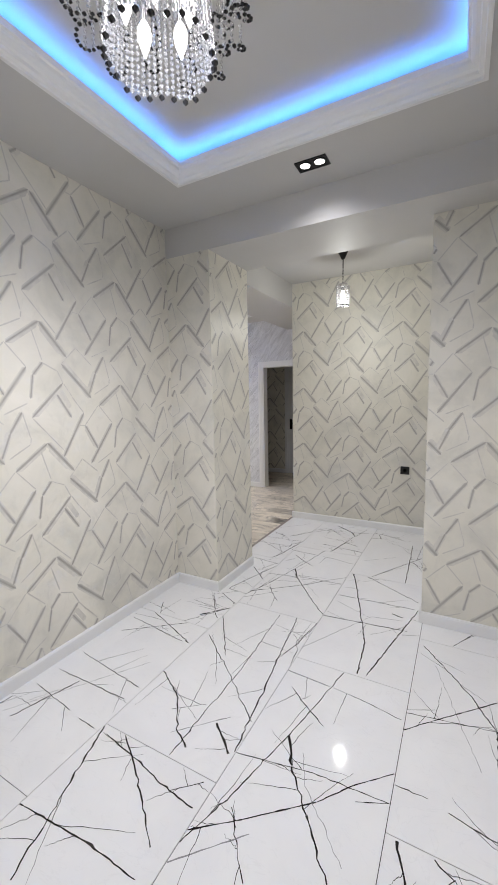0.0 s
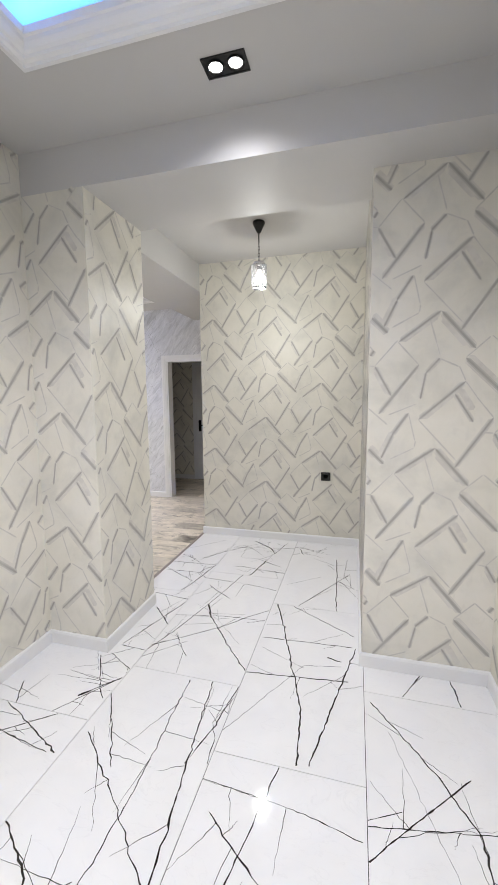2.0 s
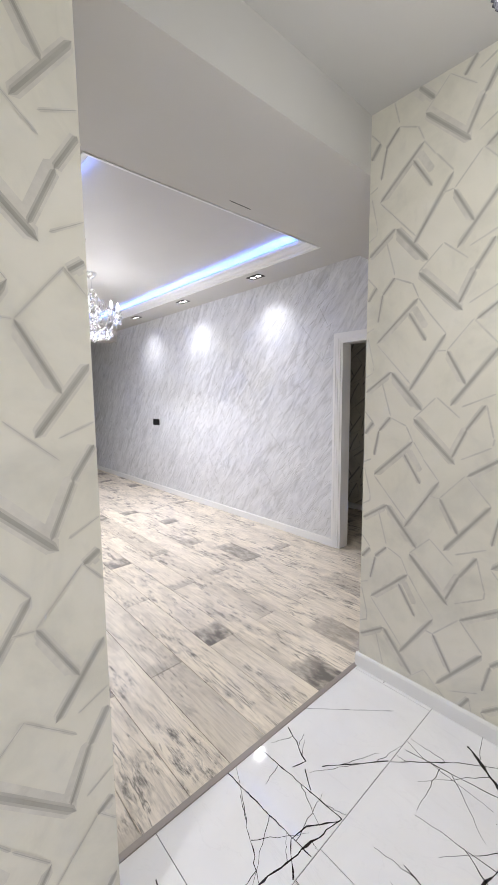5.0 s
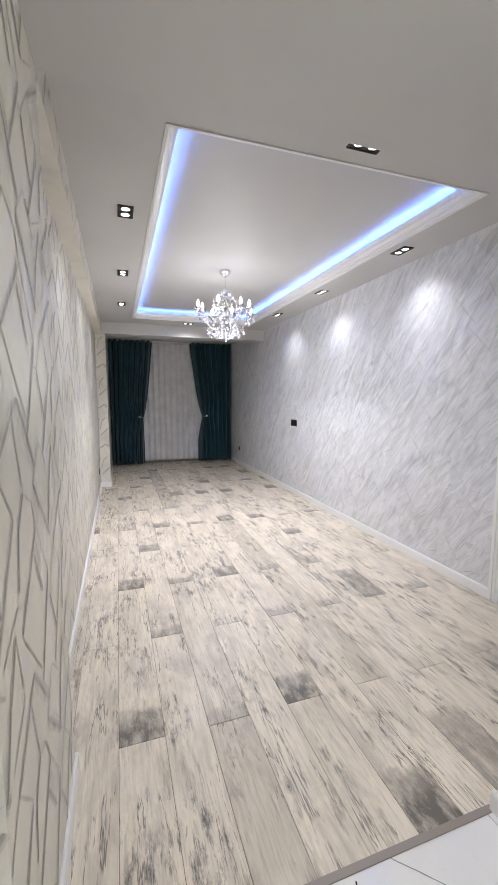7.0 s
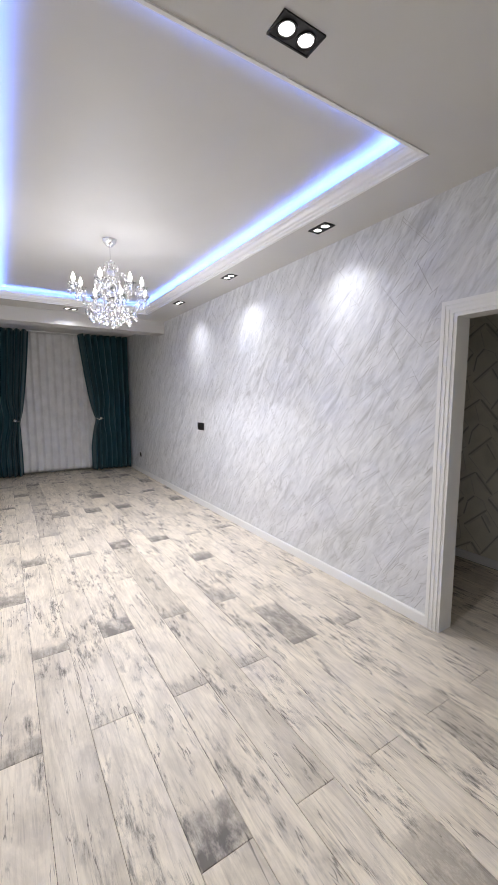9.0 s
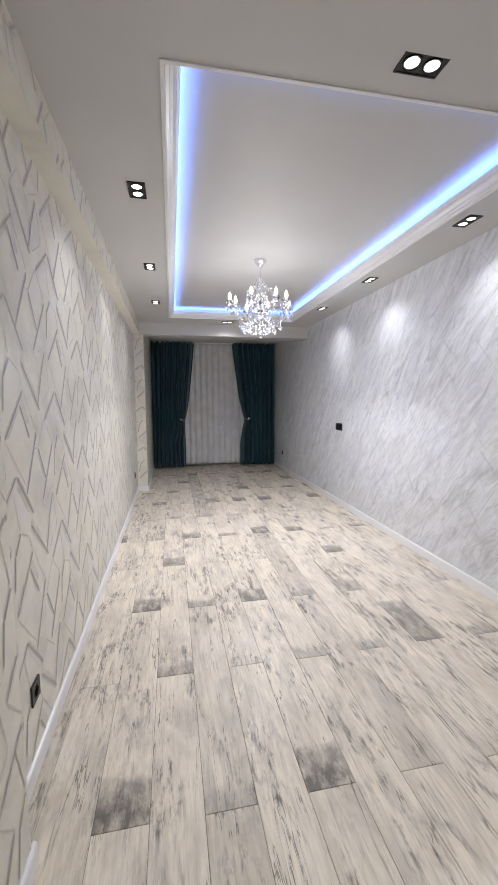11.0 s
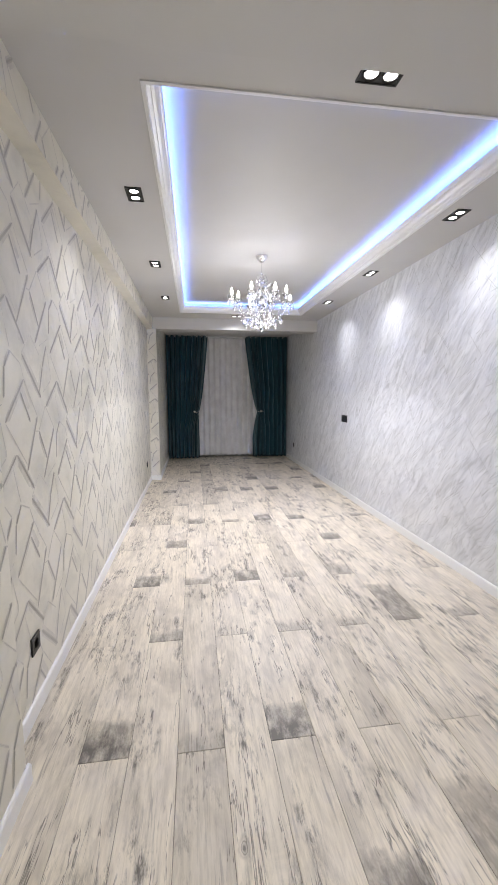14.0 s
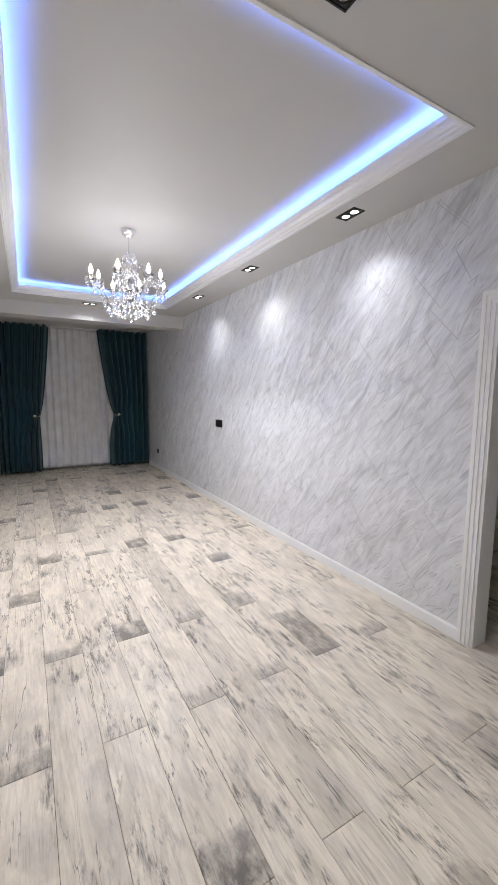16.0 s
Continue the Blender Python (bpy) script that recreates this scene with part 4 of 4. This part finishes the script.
def tile_mesh(face, u0, v1, notch=0.0):
    key = (face, round(u0, 3), round(v1, 3), notch)
    if key in TILE_MESH:
        return TILE_MESH[key]
    verts, polys, mats = [], [], []
    g = 0.0014
    rim = [(u0 + g, g), (PITCH_U - g, g), (PITCH_U - g, v1 - g), (u0 + g, v1 - g)]
    if notch:
        rim = [(g, g), (PITCH_U - g, g), (PITCH_U - g, v1 - g), (0.195, v1 - g), (0.195, notch), (g, notch)]
    n = len(rim)
    verts += [(x, y, -0.008) for x, y in rim] + [(x, y, 0.0) for x, y in rim]
    for i in range(n):
        j = (i + 1) % n
        polys.append((i, j, n + j, n + i))
        mats.append(0)
    polys.append(tuple(range(n, 2 * n)))
    mats.append(0)
    rv = random.Random(face)
    for v in FACES[face]:
        w, pts = v[0], list(zip(v[1::2], v[2::2]))
        mat = 1 if w > 0 else 2
        w = abs(w) * 0.00115
        fine = []
        for a, b in zip(pts, pts[1:]):
            seg = clip_segment(a, b, u0 + 0.003, PITCH_U - 0.003, 0.003, v1 - 0.003)
            if not seg:
                continue
            (xa, ya), (xb, yb) = seg
            n = max(2, int(math.hypot(xb - xa, yb - ya) / 0.022))
            line = []
            for k in range(n + 1):
                f = k / n
                off = rv.gauss(0, 0.0028) if 0 < k < n else 0
                line.append((xa + (xb - xa) * f + off, ya + (yb - ya) * f + off * 0.6, w * (0.35 + 0.65 * rv.random()) * (1.5 if rv.random() < 0.08 else 1)))
            fine.append(line)
        if mat == 1 and fine and len(fine[0]) > 6:
            for at in (0.3, 0.55, 0.8):
                x, y, _ = fine[0][int(len(fine[0]) * at)]
                ang, ln = rv.uniform(0, 6.28), rv.uniform(0.06, 0.3)
                end = clip_segment((x, y), (x + ln * math.cos(ang), y + ln * math.sin(ang)), u0 + 0.003, PITCH_U - 0.003, 0.003, v1 - 0.003)
                if end:
                    m = 9
                    fine.append([(end[0][0] + (end[1][0] - end[0][0]) * k / m + rv.gauss(0, 0.002), end[0][1] + (end[1][1] - end[0][1]) * k / m + rv.gauss(0, 0.002), 0.0026 * (1 - 0.7 * k / m)) for k in range(m + 1)])
        for line in fine:
            if notch and any(q[1] > notch - 0.02 and q[0] < 0.2 for q in line):
                continue
            base = len(verts)
            for k, (x, y, ww) in enumerate(line):
                q = line[min(k + 1, len(line) - 1)]
                p = line[max(k - 1, 0)]
                dx, dy = q[0] - p[0], q[1] - p[1]
                n = math.hypot(dx, dy) or 1
                verts.append((x - dy / n * ww / 2, y + dx / n * ww / 2, 0.0006))
                verts.append((x + dy / n * ww / 2, y - dx / n * ww / 2, 0.0006))
            for k in range(len(line) - 1):
                polys.append((base + 2 * k, base + 2 * k + 1, base + 2 * k + 3, base + 2 * k + 2))
                mats.append(mat)
    me = bpy.data.meshes.new("tile")
    me.from_pydata(verts, [], polys)
    for m in (M_TILE, M_VEIN, M_GREYVEIN):
        me.materials.append(m)
    me.polygons.foreach_set("material_index", mats)
    me.update()
    TILE_MESH[key] = me
    return me


floor_hall = structure("floor_hall", boxes((-1.83, HX1 + 0.12, -1.62, AY + 0.1, -0.2, -0.004), (HX0 - 0.12, -1.83, -1.62, JOG + 0.1, -0.2, -0.004)), M_GROUT, "glossy white porcelain tile floor with black veins", "floor")
for col, x0, y0, order in ((0, -2.025, -1.70, "cbjihc"), (1, -1.41, -2.545, "bedcag"), (2, -0.795, -1.70, "dcabfg"), (3, -0.18, -2.42, "cabef")):
    for k, face in enumerate(order):
        y = y0 + k * PITCH_V
        if y + PITCH_V < -1.5:
            continue
        u0 = 0.195 if col == 0 and y > 3.0 else 0.0
        v1 = min(PITCH_V, AY + 0.1 - y)
        if y < -1.6:
            v1, y = y + PITCH_V + 1.6, -1.6
        if v1 < 0.05:
            continue
        notch = 1.02 if col == 0 and y < 2.9 < y + PITCH_V else 0.0
        t = new("tile", tile_mesh(face, u0, v1, notch))
        t.parent = floor_hall
        t.location = (x0, y, 0)

# ---- laminate floor ----
PLANK_L, PLANK_W = 1.45, 0.197
PLANK_MESH = {}


def plank_mesh(x0, x1, w):
    key = (round(x0, 3), round(x1, 3), round(w, 3))
    if key not in PLANK_MESH:
        g, c = 0.0007, 0.0022
        verts = []
        for ins, z in ((0, -0.008), (0, -0.0018), (c, 0.0)):
            verts += [(x0 + g + ins, g + ins, z), (x1 - g - ins, g + ins, z), (x1 - g - ins, w - g - ins, z), (x0 + g + ins, w - g - ins, z)]
        polys = [(r + i, r + (i + 1) % 4, r + 4 + (i + 1) % 4, r + 4 + i) for r in (0, 4) for i in range(4)] + [(8, 9, 10, 11)]
        me = bpy.data.meshes.new("plank")
        me.from_pydata(verts, [], polys)
        me.materials.append(M_PLANK)
        me.update()
        PLANK_MESH[key] = me
    return PLANK_MESH[key]


# boards with a stained end: a point on the board, strength and length of the stain
STAINED = [
    (-2.59, 3.24, 1, 0.2), (-2.60, 4.03, 1, 0.2), (-4.05, 3.25, 0.9, 0.22), (-3.86, 3.46, 0.8, 0.12), (-4.05, 3.64, 0.8, 0.12), (-4.06, 4.03, 0.9, 0.22),
    (-3.37, 4.22, 0.5, 0.12), (-2.38, 4.26, 1, 0.26), (-3.53, 5.00, 0.75, 0.5), (-3.84, 5.46, 0.7, 0.12), (-2.39, 4.61, 0.6, 0.45), (-2.19, 4.18, 0.6, 1.1),
    (-5.87, 4.49, 0.9, 0.25), (-6.03, 3.46, 0.8, 0.2), (-4.56, 4.24, 0.9, 0.22), (-4.87, 3.44, 0.8, 0.15), (-5.36, 4.91, 0.6, 0.2), (-2.39, 4.77, 0.7, 0.6),
    (-3.21, 5.05, 0.6, 0.05), (-2.43, 5.39, 0.9, 0.4), (-7.49, 3.99, 0.8, 0.3), (-6.12, 5.08, 0.8, 0.2),
]
rnd = random.Random(23)
floor_living = structure("floor_living", boxes((WINX, -1.833, LY0 - 0.1, LY1 + 0.13, -0.2, -0.004), (-5.1, -1.0, LY1 + 0.13, 7.24, -0.2, -0.004)), M_UNDER, "greyed oak laminate plank floor with dark knots", "floor")
row, y = 0, 2.963 - PLANK_W
while y < 7.1:
    end = -2.525 if row % 2 == 0 else -3.28
    end += 0.006 * math.sin(row * 2.1)
    lo, hi = (WINX, -1.833) if y + PLANK_W / 2 < LY1 + 0.02 else (-5.1, -1.0)
    x = end - 8 * PLANK_L
    while x < hi:
        a, b = max(x, lo), min(x + PLANK_L, hi)
        if b - a > 0.006:
            mid = x + PLANK_L / 2
            p = new("plank", plank_mesh(a - mid, b - mid, PLANK_W))
            p.parent = floor_living
            p.location = (mid, y, 0)
            known = [q for q in STAINED if a <= q[0] <= b and y <= q[1] <= y + PLANK_W]
            chance = rnd.random()
            if known:
                p.color = (known[0][2], known[0][3], 0.98, 1)
            elif x + PLANK_L < -5.0 and chance < 0.5:
                p.color = (0.9, rnd.uniform(0.08, 0.3), rnd.uniform(0.88, 1.0), 1)
            else:
                p.color = (0.15 if chance < 0.8 else 0.5, 0.1, rnd.choice((0.8, 0.9, 0.95, 0.98, 1.0)), 1)
        x += PLANK_L
    row += 1
    y += PLANK_W
structure("threshold", bevelled(boxes((-1.848, -1.822, PY, AY, -0.01, 0.004)), 0.0015, 1), M_STRIP, "narrow grey-brown joint strip between tile and laminate", "threshold")
